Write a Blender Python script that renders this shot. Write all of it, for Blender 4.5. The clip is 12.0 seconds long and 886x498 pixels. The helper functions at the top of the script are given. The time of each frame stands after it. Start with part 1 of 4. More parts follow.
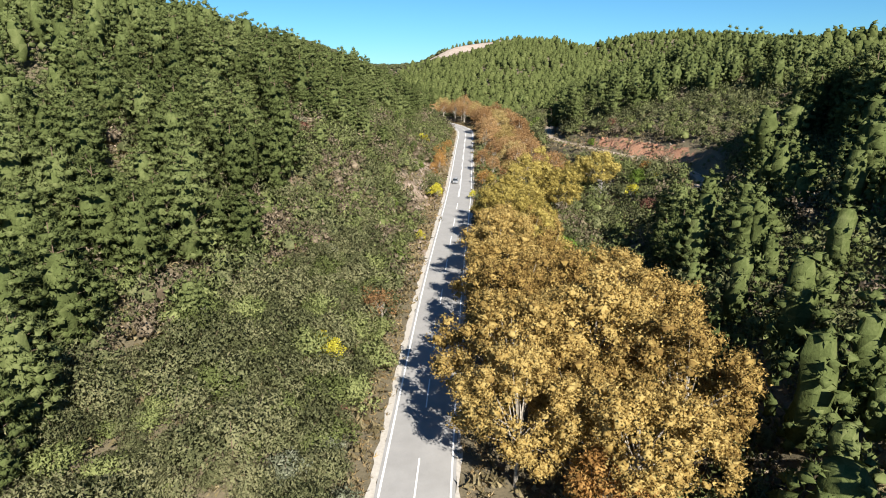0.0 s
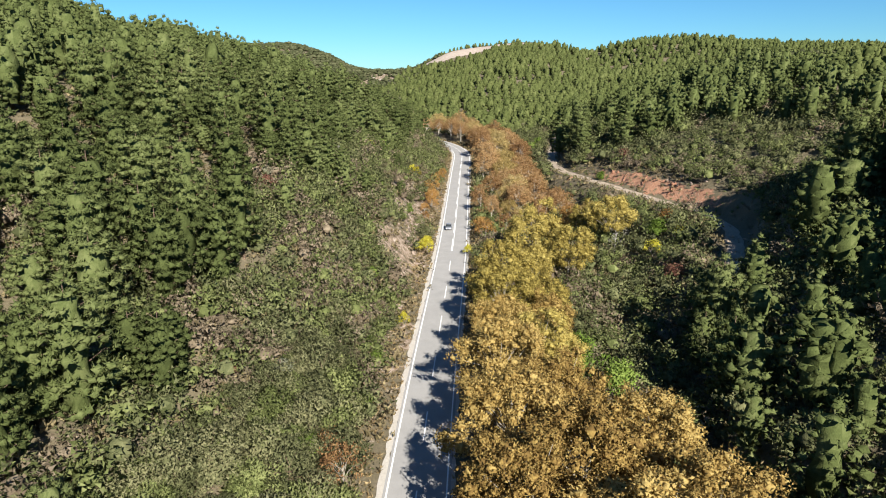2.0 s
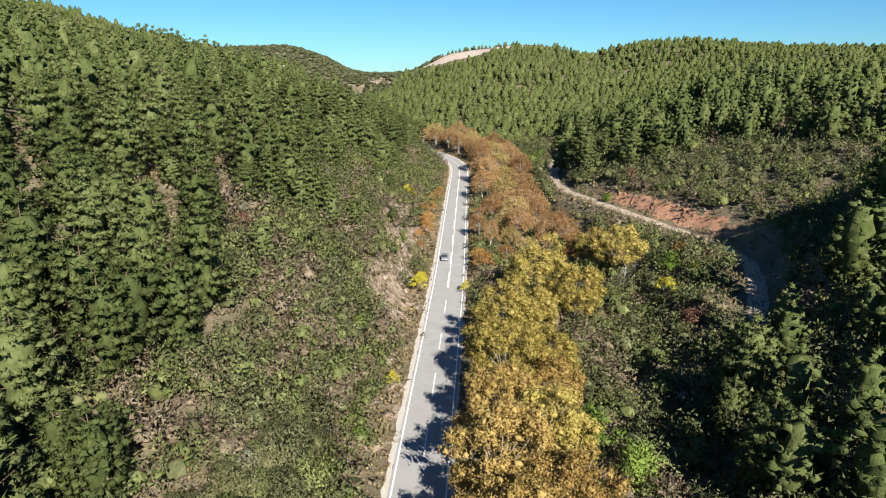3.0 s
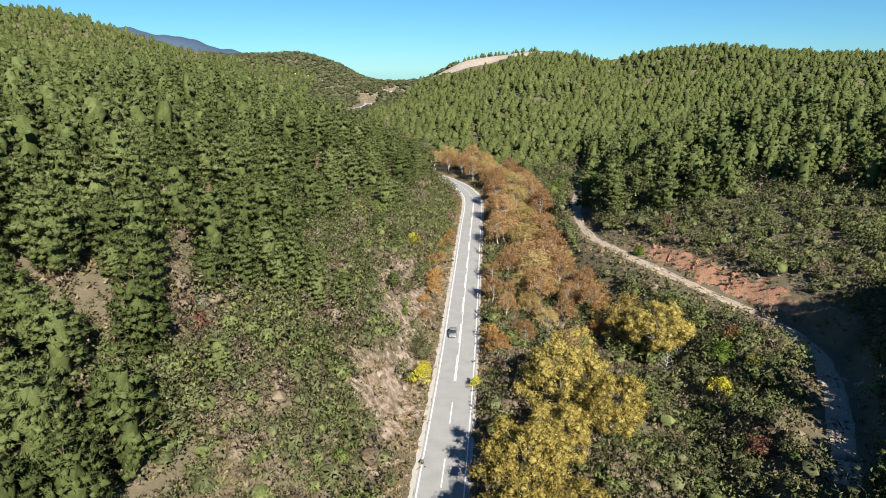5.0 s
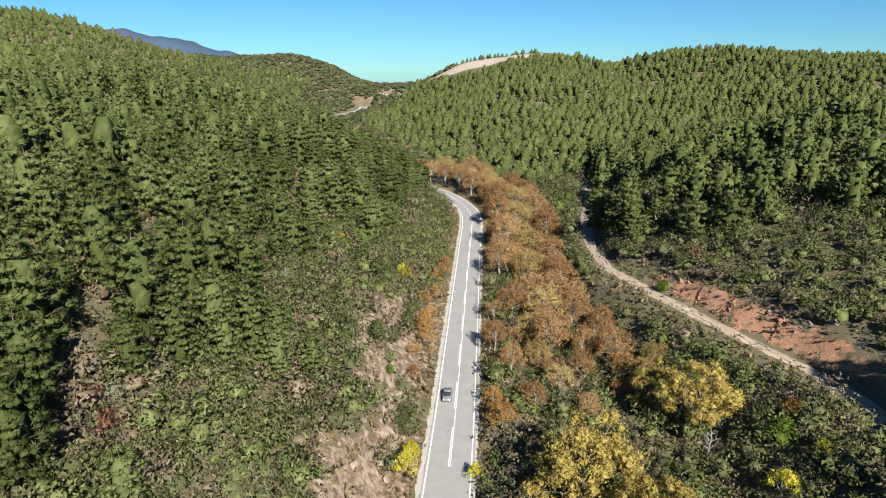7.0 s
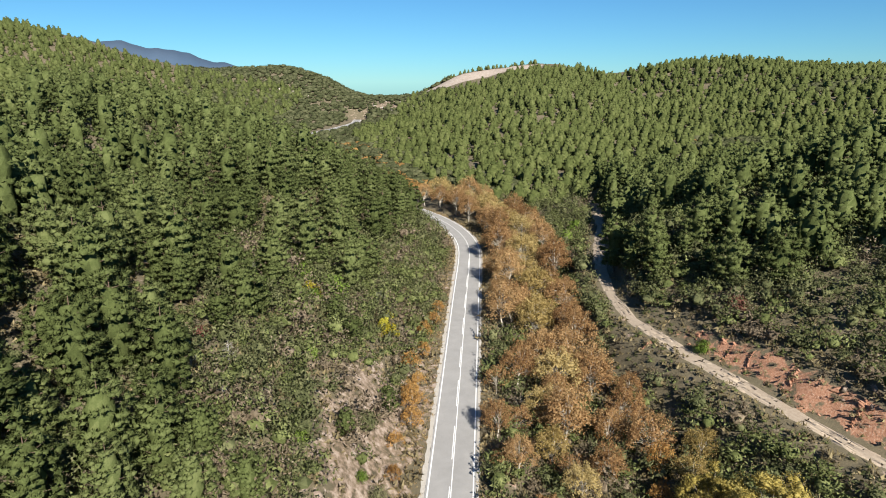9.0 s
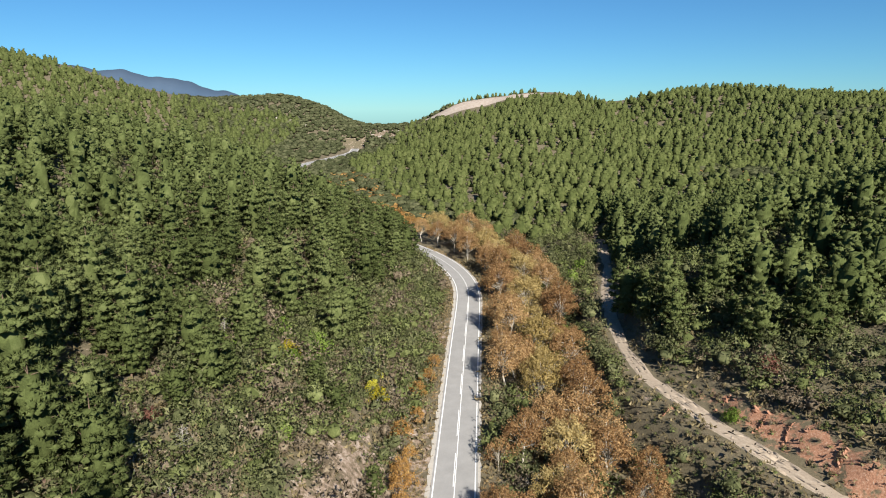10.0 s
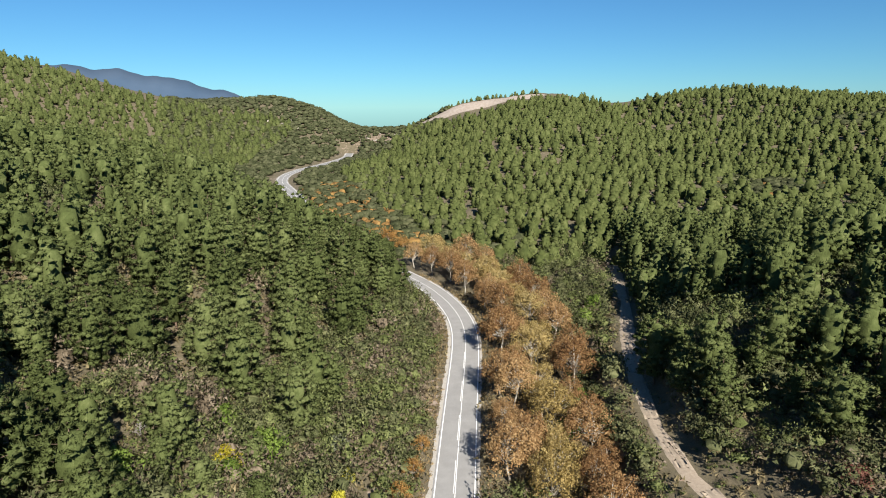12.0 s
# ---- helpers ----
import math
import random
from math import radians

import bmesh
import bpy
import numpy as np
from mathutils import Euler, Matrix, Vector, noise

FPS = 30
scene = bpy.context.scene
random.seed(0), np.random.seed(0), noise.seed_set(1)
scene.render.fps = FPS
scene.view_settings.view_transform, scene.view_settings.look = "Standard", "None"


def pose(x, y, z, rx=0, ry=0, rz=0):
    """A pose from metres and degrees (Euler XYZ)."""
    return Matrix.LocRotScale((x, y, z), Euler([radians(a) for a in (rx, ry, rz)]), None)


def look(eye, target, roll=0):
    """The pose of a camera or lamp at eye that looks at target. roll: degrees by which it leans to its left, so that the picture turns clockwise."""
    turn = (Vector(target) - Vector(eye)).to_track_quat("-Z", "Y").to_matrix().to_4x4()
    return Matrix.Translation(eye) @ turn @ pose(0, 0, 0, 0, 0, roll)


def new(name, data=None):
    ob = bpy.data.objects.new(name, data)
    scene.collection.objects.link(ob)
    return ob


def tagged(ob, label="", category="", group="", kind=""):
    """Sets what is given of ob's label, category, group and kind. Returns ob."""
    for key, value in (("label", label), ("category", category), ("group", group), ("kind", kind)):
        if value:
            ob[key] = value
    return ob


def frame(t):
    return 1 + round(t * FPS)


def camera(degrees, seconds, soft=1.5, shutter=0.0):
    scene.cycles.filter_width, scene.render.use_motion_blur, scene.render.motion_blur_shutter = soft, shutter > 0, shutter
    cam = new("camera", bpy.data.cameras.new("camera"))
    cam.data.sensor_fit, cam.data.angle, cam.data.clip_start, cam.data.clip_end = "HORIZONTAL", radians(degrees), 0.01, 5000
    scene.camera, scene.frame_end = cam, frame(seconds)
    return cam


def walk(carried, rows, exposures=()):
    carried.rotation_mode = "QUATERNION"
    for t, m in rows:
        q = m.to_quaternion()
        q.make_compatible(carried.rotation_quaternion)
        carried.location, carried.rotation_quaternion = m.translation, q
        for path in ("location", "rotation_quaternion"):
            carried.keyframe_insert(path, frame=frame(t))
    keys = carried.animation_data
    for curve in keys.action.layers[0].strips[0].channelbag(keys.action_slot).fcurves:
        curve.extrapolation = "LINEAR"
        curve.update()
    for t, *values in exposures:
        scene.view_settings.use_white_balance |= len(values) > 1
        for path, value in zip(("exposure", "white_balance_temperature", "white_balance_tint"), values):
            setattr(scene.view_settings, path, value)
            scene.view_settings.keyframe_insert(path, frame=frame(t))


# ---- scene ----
cam = camera(69.8, 12.0, soft=1.0)
METRES, EYE, TILT, LEAN, TURN = 175.0, 38.0, -15.5, 0.0, 0.0
EXPOSURES = [(0.0, 1.32), (3.0, 1.26), (6.0, 1.18), (12.0, 1.05)]
ROWS = [
    (0.0, 0.0, 0.0, 0.0, -0.0, 0.0, -0.0),
    (0.5, 0.0024, 0.0342, 0.0218, -0.04, -0.04, 0.0),
    (1.0, 0.0049, 0.0684, 0.0446, -0.08, -0.1, -0.01),
    (1.5, 0.0076, 0.1035, 0.0685, -0.13, -0.14, -0.01),
    (2.0, 0.0107, 0.1393, 0.0932, -0.16, -0.17, 0.01),
    (2.5, 0.0137, 0.1755, 0.118, -0.2, -0.19, 0.0),
    (3.0, 0.016, 0.2116, 0.1428, -0.25, -0.23, 0.0),
    (5.0, 0.0267, 0.3484, 0.24, 1.2, -0.28, -0.33),
    (5.5, 0.0282, 0.3816, 0.2572, 1.18, -0.25, -0.32),
    (6.0, 0.0294, 0.4159, 0.2686, 1.17, -0.21, -0.28),
    (6.5, 0.0299, 0.4514, 0.2776, 1.12, -0.19, -0.27),
    (8.5, 0.0355, 0.6059, 0.3208, 1.03, -0.11, -0.12),
    (9.0, 0.037, 0.6474, 0.3375, 0.98, 0.74, -0.08),
    (9.5, 0.0391, 0.6887, 0.3544, 0.98, 2.55, -0.01),
    (10.0, 0.041, 0.7268, 0.3695, 0.98, 3.05, 0.03),
    (10.5, 0.0437, 0.7678, 0.387, 1.0, 3.01, 0.06),
    (11.0, 0.0457, 0.8077, 0.4049, 1.0, 2.97, 0.07),
    (11.5, 0.0479, 0.8472, 0.4229, 0.99, 2.94, 0.08),
    (12.0, 0.05, 0.8858, 0.4413, 1.01, 2.89, 0.1),
]
walk(cam, [(t, pose(0, 0, EYE, TILT, LEAN, TURN) @ pose(METRES * x, METRES * y, METRES * z, 90 + pitch, roll, yaw)) for t, x, y, z, yaw, pitch, roll in ROWS],
     exposures=EXPOSURES)

# ---- light ----
SUN_AZ, SUN_EL = 158.0, 34.0        # degrees clockwise from +y, degrees up
world = bpy.data.worlds.new("daylight")
scene.world = world
world.use_nodes = True
wn = world.node_tree
sky = wn.nodes.new("ShaderNodeTexSky")
sky.sky_type = "NISHITA"
sky.sun_disc = False
sky.sun_elevation = radians(SUN_EL)
sky.sun_rotation = radians(SUN_AZ)
sky.altitude = 1200
sky.air_density, sky.dust_density, sky.ozone_density = 1.0, 0.0, 5.0
wn.nodes["Background"].inputs["Strength"].default_value = 0.043
clear = wn.nodes.new("ShaderNodeMix")
clear.data_type, clear.blend_type = "RGBA", "MULTIPLY"
clear.inputs[0].default_value, clear.inputs[7].default_value = 1.0, (0.52, 0.93, 1.13, 1)
wn.links.new(sky.outputs[0], clear.inputs[6])
wn.links.new(clear.outputs[2], wn.nodes["Background"].inputs["Color"])
lamp = bpy.data.lights.new("sun", "SUN")
lamp.energy, lamp.angle, lamp.color = 5.0, radians(0.53), (1.0, 0.95, 0.86)
to_sun = Vector((math.sin(radians(SUN_AZ)) * math.cos(radians(SUN_EL)), math.cos(radians(SUN_AZ)) * math.cos(radians(SUN_EL)), math.sin(radians(SUN_EL))))
sun = new("sun", lamp)
sun.matrix_world = look(to_sun * 300, (0, 0, 0))


# ---- materials ----
def material(name):
    m = bpy.data.materials.new(name)
    m.use_nodes = True
    m.node_tree.nodes.clear()
    return m, m.node_tree


def ramp(nt, fac, stops):
    r = nt.nodes.new("ShaderNodeValToRGB")
    while len(r.color_ramp.elements) < len(stops):
        r.color_ramp.elements.new(0.5)
    for e, (p, c) in zip(r.color_ramp.elements, stops):
        e.position, e.color = p, (*c, 1)
    nt.links.new(fac, r.inputs[0])
    return r.outputs[0]


def noise_tex(nt, scale, detail=4.0, rough=0.6, space="Object"):
    co = nt.nodes.new("ShaderNodeTexCoord") if space == "Object" else nt.nodes.new("ShaderNodeNewGeometry")
    n = nt.nodes.new("ShaderNodeTexNoise")
    n.inputs["Scale"].default_value, n.inputs["Detail"].default_value, n.inputs["Roughness"].default_value = scale, detail, rough
    nt.links.new(co.outputs["Object" if space == "Object" else "Position"], n.inputs["Vector"])
    return n.outputs["Fac"]


def math_node(nt, op, a, b=0.5, clamp=False):
    n = nt.nodes.new("ShaderNodeMath")
    n.operation, n.use_clamp = op, clamp
    for i, v in enumerate((a, b)):
        if isinstance(v, (int, float)):
            n.inputs[i].default_value = v
        else:
            nt.links.new(v, n.inputs[i])
    return n.outputs[0]


def mix(nt, fac, a, b, blend="MIX"):
    n = nt.nodes.new("ShaderNodeMix")
    n.data_type, n.blend_type = "RGBA", blend
    for i, v in ((0, fac), (6, a), (7, b)):
        if isinstance(v, tuple):
            n.inputs[i].default_value = (*v, 1)
        elif isinstance(v, (int, float)):
            n.inputs[i].default_value = v
        else:
            nt.links.new(v, n.inputs[i])
    return n.outputs[2]


def surface(nt, colour, rough=0.85, bump=None, strength=0.3, dist=0.05, metal=0.0):
    b = nt.nodes.new("ShaderNodeBsdfPrincipled")
    o = nt.nodes.new("ShaderNodeOutputMaterial")
    if isinstance(colour, tuple):
        b.inputs["Base Color"].default_value = (*colour, 1)
    else:
        nt.links.new(colour, b.inputs["Base Color"])
    b.inputs["Roughness"].default_value, b.inputs["Metallic"].default_value = rough, metal
    b.inputs["Specular IOR Level"].default_value = 0.3
    if bump is not None:
        k = nt.nodes.new("ShaderNodeBump")
        k.inputs["Strength"].default_value, k.inputs["Distance"].default_value = strength, dist
        nt.links.new(bump, k.inputs["Height"])
        nt.links.new(k.outputs[0], b.inputs["Normal"])
    nt.links.new(b.outputs[0], o.inputs[0])


def foliage(name, dark, mid, light, patch=0.12, thin=0.28, far=False, leafy=0.3, grain=5.0, differ=0.5, speck=0.6):
    """Leaves: each leaf, each bough and each plant differs a little; some light passes through."""
    m, nt = material(name)
    geo = nt.nodes.new("ShaderNodeNewGeometry")
    leaf = geo.outputs["Random Per Island"]
    if far:
        plant = noise_tex(nt, patch, 3.0, 0.6, "Position")
        plant = math_node(nt, "MULTIPLY_ADD", math_node(nt, "SUBTRACT", plant, 0.5), 2.2)
        nt.nodes[-1].inputs[2].default_value = 0.5
    else:
        plant = nt.nodes.new("ShaderNodeObjectInfo").outputs["Random"]
    fine = noise_tex(nt, grain, 3.0, 0.7, "Position")
    clump = noise_tex(nt, 0.7, 2.0, 0.5, "Position")
    f = 0.5
    for source, amount in ((leaf, leafy), (plant, differ), (clump, 0.7), (fine, speck)):
        f = math_node(nt, "ADD", f, math_node(nt, "MULTIPLY", math_node(nt, "SUBTRACT", source, 0.5), amount))
    c = ramp(nt, f, ((0.15, dark), (0.5, mid), (0.85, light)))
    bump = nt.nodes.new("ShaderNodeBump")
    bump.inputs["Strength"].default_value, bump.inputs["Distance"].default_value = 0.45, 0.2
    nt.links.new(fine, bump.inputs["Height"])
    d = nt.nodes.new("ShaderNodeBsdfDiffuse")
    t = nt.nodes.new("ShaderNodeBsdfTranslucent")
    s = nt.nodes.new("ShaderNodeMixShader")
    s.inputs[0].default_value = thin
    o = nt.nodes.new("ShaderNodeOutputMaterial")
    for n in (d, t):
        nt.links.new(c, n.inputs[0])
        nt.links.new(bump.outputs[0], n.inputs["Normal"])
    nt.links.new(d.outputs[0], s.inputs[1])
    nt.links.new(t.outputs[0], s.inputs[2])
    nt.links.new(s.outputs[0], o.inputs[0])
    return m


NEEDLES = ((0.046, 0.057, 0.02), (0.082, 0.101, 0.035), (0.13, 0.148, 0.058))
PINE = foliage("pine_needles", *NEEDLES, thin=0.15, leafy=0.35, grain=5.0, speck=0.7)
PINE_FAR = foliage("pine_forest", *NEEDLES, 0.11, 0.15, True, 0.35, 4.0, speck=0.7)
# Darker and coarser speckled: self-shade of the far canopy put into the colour.
PINE_HILL = foliage("pine_hill", (0.042, 0.053, 0.018), (0.075, 0.09, 0.03), (0.12, 0.133, 0.05), 0.11, 0.12, True, 0.3, 0.9)
PLANE_GOLD = foliage("plane_leaves_gold", (0.17, 0.132, 0.036), (0.31, 0.245, 0.064), (0.44, 0.36, 0.115), thin=0.35, leafy=0.7, grain=2.5)
PLANE_BROWN = foliage("plane_leaves_golden_brown", (0.18, 0.115, 0.04), (0.32, 0.22, 0.07), (0.45, 0.335, 0.125), thin=0.35, leafy=0.7, grain=2.5)
PLANE_RUST = foliage("plane_leaves_rust", (0.17, 0.092, 0.042), (0.31, 0.185, 0.085), (0.44, 0.3, 0.145), thin=0.3, leafy=0.6, grain=2.0)
PLANE_TAN = foliage("plane_leaves_tan", (0.2, 0.145, 0.05), (0.35, 0.26, 0.1), (0.47, 0.37, 0.17), thin=0.3, leafy=0.6, grain=2.0)
YELLOW = foliage("yellow_leaves", (0.3, 0.25, 0.025), (0.46, 0.41, 0.045), (0.58, 0.54, 0.09), thin=0.35, leafy=0.5)
ORANGE = foliage("orange_leaves", (0.2, 0.105, 0.034), (0.35, 0.19, 0.062), (0.48, 0.3, 0.105), thin=0.35, leafy=0.5)
SHRUB = foliage("evergreen_shrub", (0.062, 0.067, 0.03), (0.112, 0.118, 0.056), (0.19, 0.184, 0.095), thin=0.18, leafy=0.5, differ=0.7)
SHRUB_FAR = foliage("macchia", (0.056, 0.063, 0.028), (0.1, 0.108, 0.05), (0.168, 0.17, 0.083), 0.3, 0.18, True, 0.5, 4.0, 0.7)
BRIGHT_SHRUB = foliage("fresh_green_leaves", (0.07, 0.11, 0.02), (0.125, 0.185, 0.035), (0.22, 0.29, 0.07), thin=0.3, leafy=0.5)
OLIVE = foliage("olive_green_shrub", (0.072, 0.085, 0.029), (0.125, 0.146, 0.052), (0.21, 0.228, 0.09), thin=0.2, leafy=0.5, differ=0.7)
OLIVE_FAR = foliage("olive_green_scrub", (0.069, 0.082, 0.029), (0.118, 0.136, 0.05), (0.195, 0.212, 0.086), 0.3, 0.2, True, 0.5, 4.0, 0.7)
BROWN_FAR = foliage("brown_scrub", (0.095, 0.074, 0.05), (0.16, 0.126, 0.086), (0.25, 0.202, 0.143), 0.3, 0.2, True, 0.5, 4.0, 0.7)
SILVER = foliage("grey_green_leaves", (0.11, 0.12, 0.075), (0.185, 0.195, 0.13), (0.3, 0.3, 0.22), thin=0.2, leafy=0.5)
HEATH = foliage("dry_heath", (0.1, 0.083, 0.044), (0.18, 0.145, 0.078), (0.29, 0.238, 0.135), 0.25, 0.2, True, 0.5, 4.0)
SCRUB_HILL = foliage("hill_scrub", (0.036, 0.042, 0.02), (0.064, 0.07, 0.034), (0.11, 0.112, 0.06), 0.11, 0.15, True, 0.5, 0.9, 0.8)
AUTUMN_FAR = foliage("autumn_scrub_leaves", (0.13, 0.075, 0.028), (0.24, 0.14, 0.052), (0.36, 0.23, 0.08), 0.15, 0.2, True, 0.5, 3.0)
RED_SHRUB = foliage("red_shrub", (0.11, 0.045, 0.035), (0.17, 0.083, 0.06), (0.26, 0.15, 0.1), thin=0.25, leafy=0.5)
GRASS = foliage("verge_grass", (0.19, 0.135, 0.062), (0.32, 0.23, 0.115), (0.46, 0.355, 0.195), 0.4, 0.25, True, 0.5)


def bark_material(name, a, b, scale):
    m, nt = material(name)
    n = noise_tex(nt, scale, 5.0, 0.65)
    surface(nt, ramp(nt, n, ((0.3, a), (0.7, b))), 0.9, n, 0.6, 0.04)
    return m


BARK_PINE = bark_material("pine_bark", (0.07, 0.045, 0.03), (0.2, 0.14, 0.1), 4.0)
BARK_PLANE = bark_material("plane_bark", (0.17, 0.145, 0.11), (0.4, 0.36, 0.3), 2.0)
BARK_PALE = bark_material("pale_plane_bark", (0.26, 0.23, 0.18), (0.52, 0.48, 0.41), 2.0)
BARK_DEAD = bark_material("dead_wood", (0.2, 0.185, 0.165), (0.36, 0.34, 0.31), 3.0)


def asphalt_material():
    m, nt = material("worn_asphalt")
    a, b = noise_tex(nt, 0.35, 5.0, 0.6, "Position"), noise_tex(nt, 18.0, 3.0, 0.7, "Position")
    c = ramp(nt, a, ((0.3, (0.23, 0.224, 0.213)), (0.7, (0.31, 0.301, 0.287))))
    c = mix(nt, 0.35, c, ramp(nt, b, ((0.3, (0.161, 0.155, 0.149)), (0.7, (0.368, 0.356, 0.345)))))
    surface(nt, c, 0.85, b, 0.25, 0.01)
    return m


def paint_material():
    m, nt = material("road_paint")
    n = noise_tex(nt, 6.0, 5.0, 0.7, "Position")
    surface(nt, ramp(nt, n, ((0.25, (0.45, 0.44, 0.42)), (0.45, (0.8, 0.79, 0.77)))), 0.6)
    return m


def gravel_material(name, a, b, scale=3.0):
    m, nt = material(name)
    n, k = noise_tex(nt, scale, 6.0, 0.7, "Position"), noise_tex(nt, 0.3, 3.0, 0.6, "Position")
    c = ramp(nt, n, ((0.25, a), (0.75, b)))
    c = mix(nt, math_node(nt, "MULTIPLY", k, 0.5), c, tuple(v * 0.7 for v in a))
    surface(nt, c, 0.95, n, 0.7, 0.06)
    return m


ASPHALT, PAINT = asphalt_material(), paint_material()
GRAVEL = gravel_material("pale_gravel", (0.34, 0.31, 0.27), (0.55, 0.51, 0.45))
DIRT = gravel_material("dirt_track", (0.26, 0.2, 0.145), (0.46, 0.385, 0.3), 2.0)
ROCK = gravel_material("pink_rock", (0.16, 0.115, 0.085), (0.38, 0.3, 0.245), 1.6)


# ---- the lie of the land ----
def smooth_table(rows, col):
    """A table over y, rounded off between its rows."""
    y = np.arange(-600.0, 4600.0, 5.0)
    v = np.interp(y, [r[0] for r in rows], [r[col] for r in rows])
    k = np.exp(-0.5 * (np.arange(-6, 7) / 2.2) ** 2)
    k /= k.sum()
    v = np.convolve(np.pad(v, 6, mode="edge"), k, mode="valid")
    return lambda q: np.interp(q, y, v)


# y, x of the road's middle, which the valley follows
AXIS = ((-600, -40), (0, -5.2), (53, -2.75), (97, -0.8), (128, 1.0), (170, 3.8), (197, 5.4), (242, 7.5), (300, 10.2), (325, 11.6), (340, 12.3), (350, 11.8), (358, 10.0), (370, 6.4), (384, 0.5),
        (396, -7), (415, -22), (455, -47), (510, -73), (560, -87), (632, -118), (665, -124), (700, -121), (735, -108), (790, -95), (840, -100), (1000, -70), (4000, -60))
LEFT = ((-600, 0.28, 70), (60, 0.3, 70), (90, 0.35, 75), (120, 0.52, 82), (140, 0.64, 85), (165, 0.75, 85), (215, 0.74, 85), (240, 0.7, 85), (262, 0.5, 80), (280, 0.46, 78), (300, 0.53, 80), (345, 0.56, 80), (400, 0.54, 78), (600, 0.5, 75))
# y, foot of the slope beyond the stream, its grade, its crest
RIGHT = ((-600, 34, 0.5, 80), (80, 36, 0.58, 75), (140, 44, 0.58, 70), (175, 46, 0.45, 70), (205, 46, 0.4, 70), (237, 36, 0.5, 55), (273, 26, 0.52, 52), (314, 30, 0.72, 46), (345, 42, 0.6, 36), (385, 55, 0.25, 30), (430, 50, 0.1, 14), (600, 50, 0.08, 13))
TRACK = ((60, 148), (67, 162), (74, 178), (77, 190), (75, 200), (69, 212), (58.5, 234), (49, 257), (46.5, 272), (47.5, 290), (51, 314), (58, 345), (66, 376), (69, 410))
axis_of, left_grade, left_top = smooth_table(AXIS, 1), smooth_table(LEFT, 1), smooth_table(LEFT, 2)
right_foot, right_grade, right_top = (smooth_table(RIGHT, i) for i in (1, 2, 3))


def step(v, a, b):
    u = np.clip((v - a) / (b - a), 0, 1)
    return u * u * (3 - 2 * u)


def bump2(x, y, cx, cy, rx, ry, h):
    return h * np.exp(-((x - cx) / rx) ** 2 - ((y - cy) / ry) ** 2)


def relief(x, y):
    return (np.sin(x * 0.11 + 1.3 * np.sin(y * 0.07)) + np.sin(y * 0.13 + 1.1 * np.sin(x * 0.09 + 2)) + 0.6 * np.sin(x * 0.31 + y * 0.27) + 0.5 * np.sin(x * 0.53 - y * 0.41 + 1)) / 3


def grade_line(y):
    return -3.5 + 0.034 * np.clip(y, -100, 860)


def track_height(y):
    return np.interp(y, (150, 176, 202, 240, 290, 314, 376, 420), (6.0, 8.5, 9.5, 11.0, 11.5, 11.3, 11.5, 12.5))


def polyline(points, n=400):
    """A rounded line through points, evenly cut."""
    p = np.array(points, float)
    for _ in range(4):
        q = np.empty((2 * len(p), 2))
        q[0::2], q[1::2] = np.vstack((p[:1], 0.75 * p[:-1] + 0.25 * p[1:])), np.vstack((0.25 * p[:-1] + 0.75 * p[1:], p[-1:]))
        p = q
    s = np.concatenate(((0,), np.cumsum(np.hypot(*np.diff(p, axis=0).T))))
    u = np.linspace(0, s[-1], n)
    return np.column_stack((np.interp(u, s, p[:, 0]), np.interp(u, s, p[:, 1])))


TRACK_LINE = polyline(TRACK, 160)


def track_distance(x, y):
    shape = np.shape(x)
    x, y = np.ravel(x).astype(float), np.ravel(y).astype(float)
    d, at = np.full(x.shape, 1e9), np.zeros(x.shape)
    near = (x > 25) & (x < 100) & (y > 135) & (y < 425)
    if near.any():
        dd = np.hypot(x[near, None] - TRACK_LINE[None, :, 0], y[near, None] - TRACK_LINE[None, :, 1])
        d[near], at[near] = dd.min(1), TRACK_LINE[dd.argmin(1), 1]
    return d.reshape(shape), at.reshape(shape)


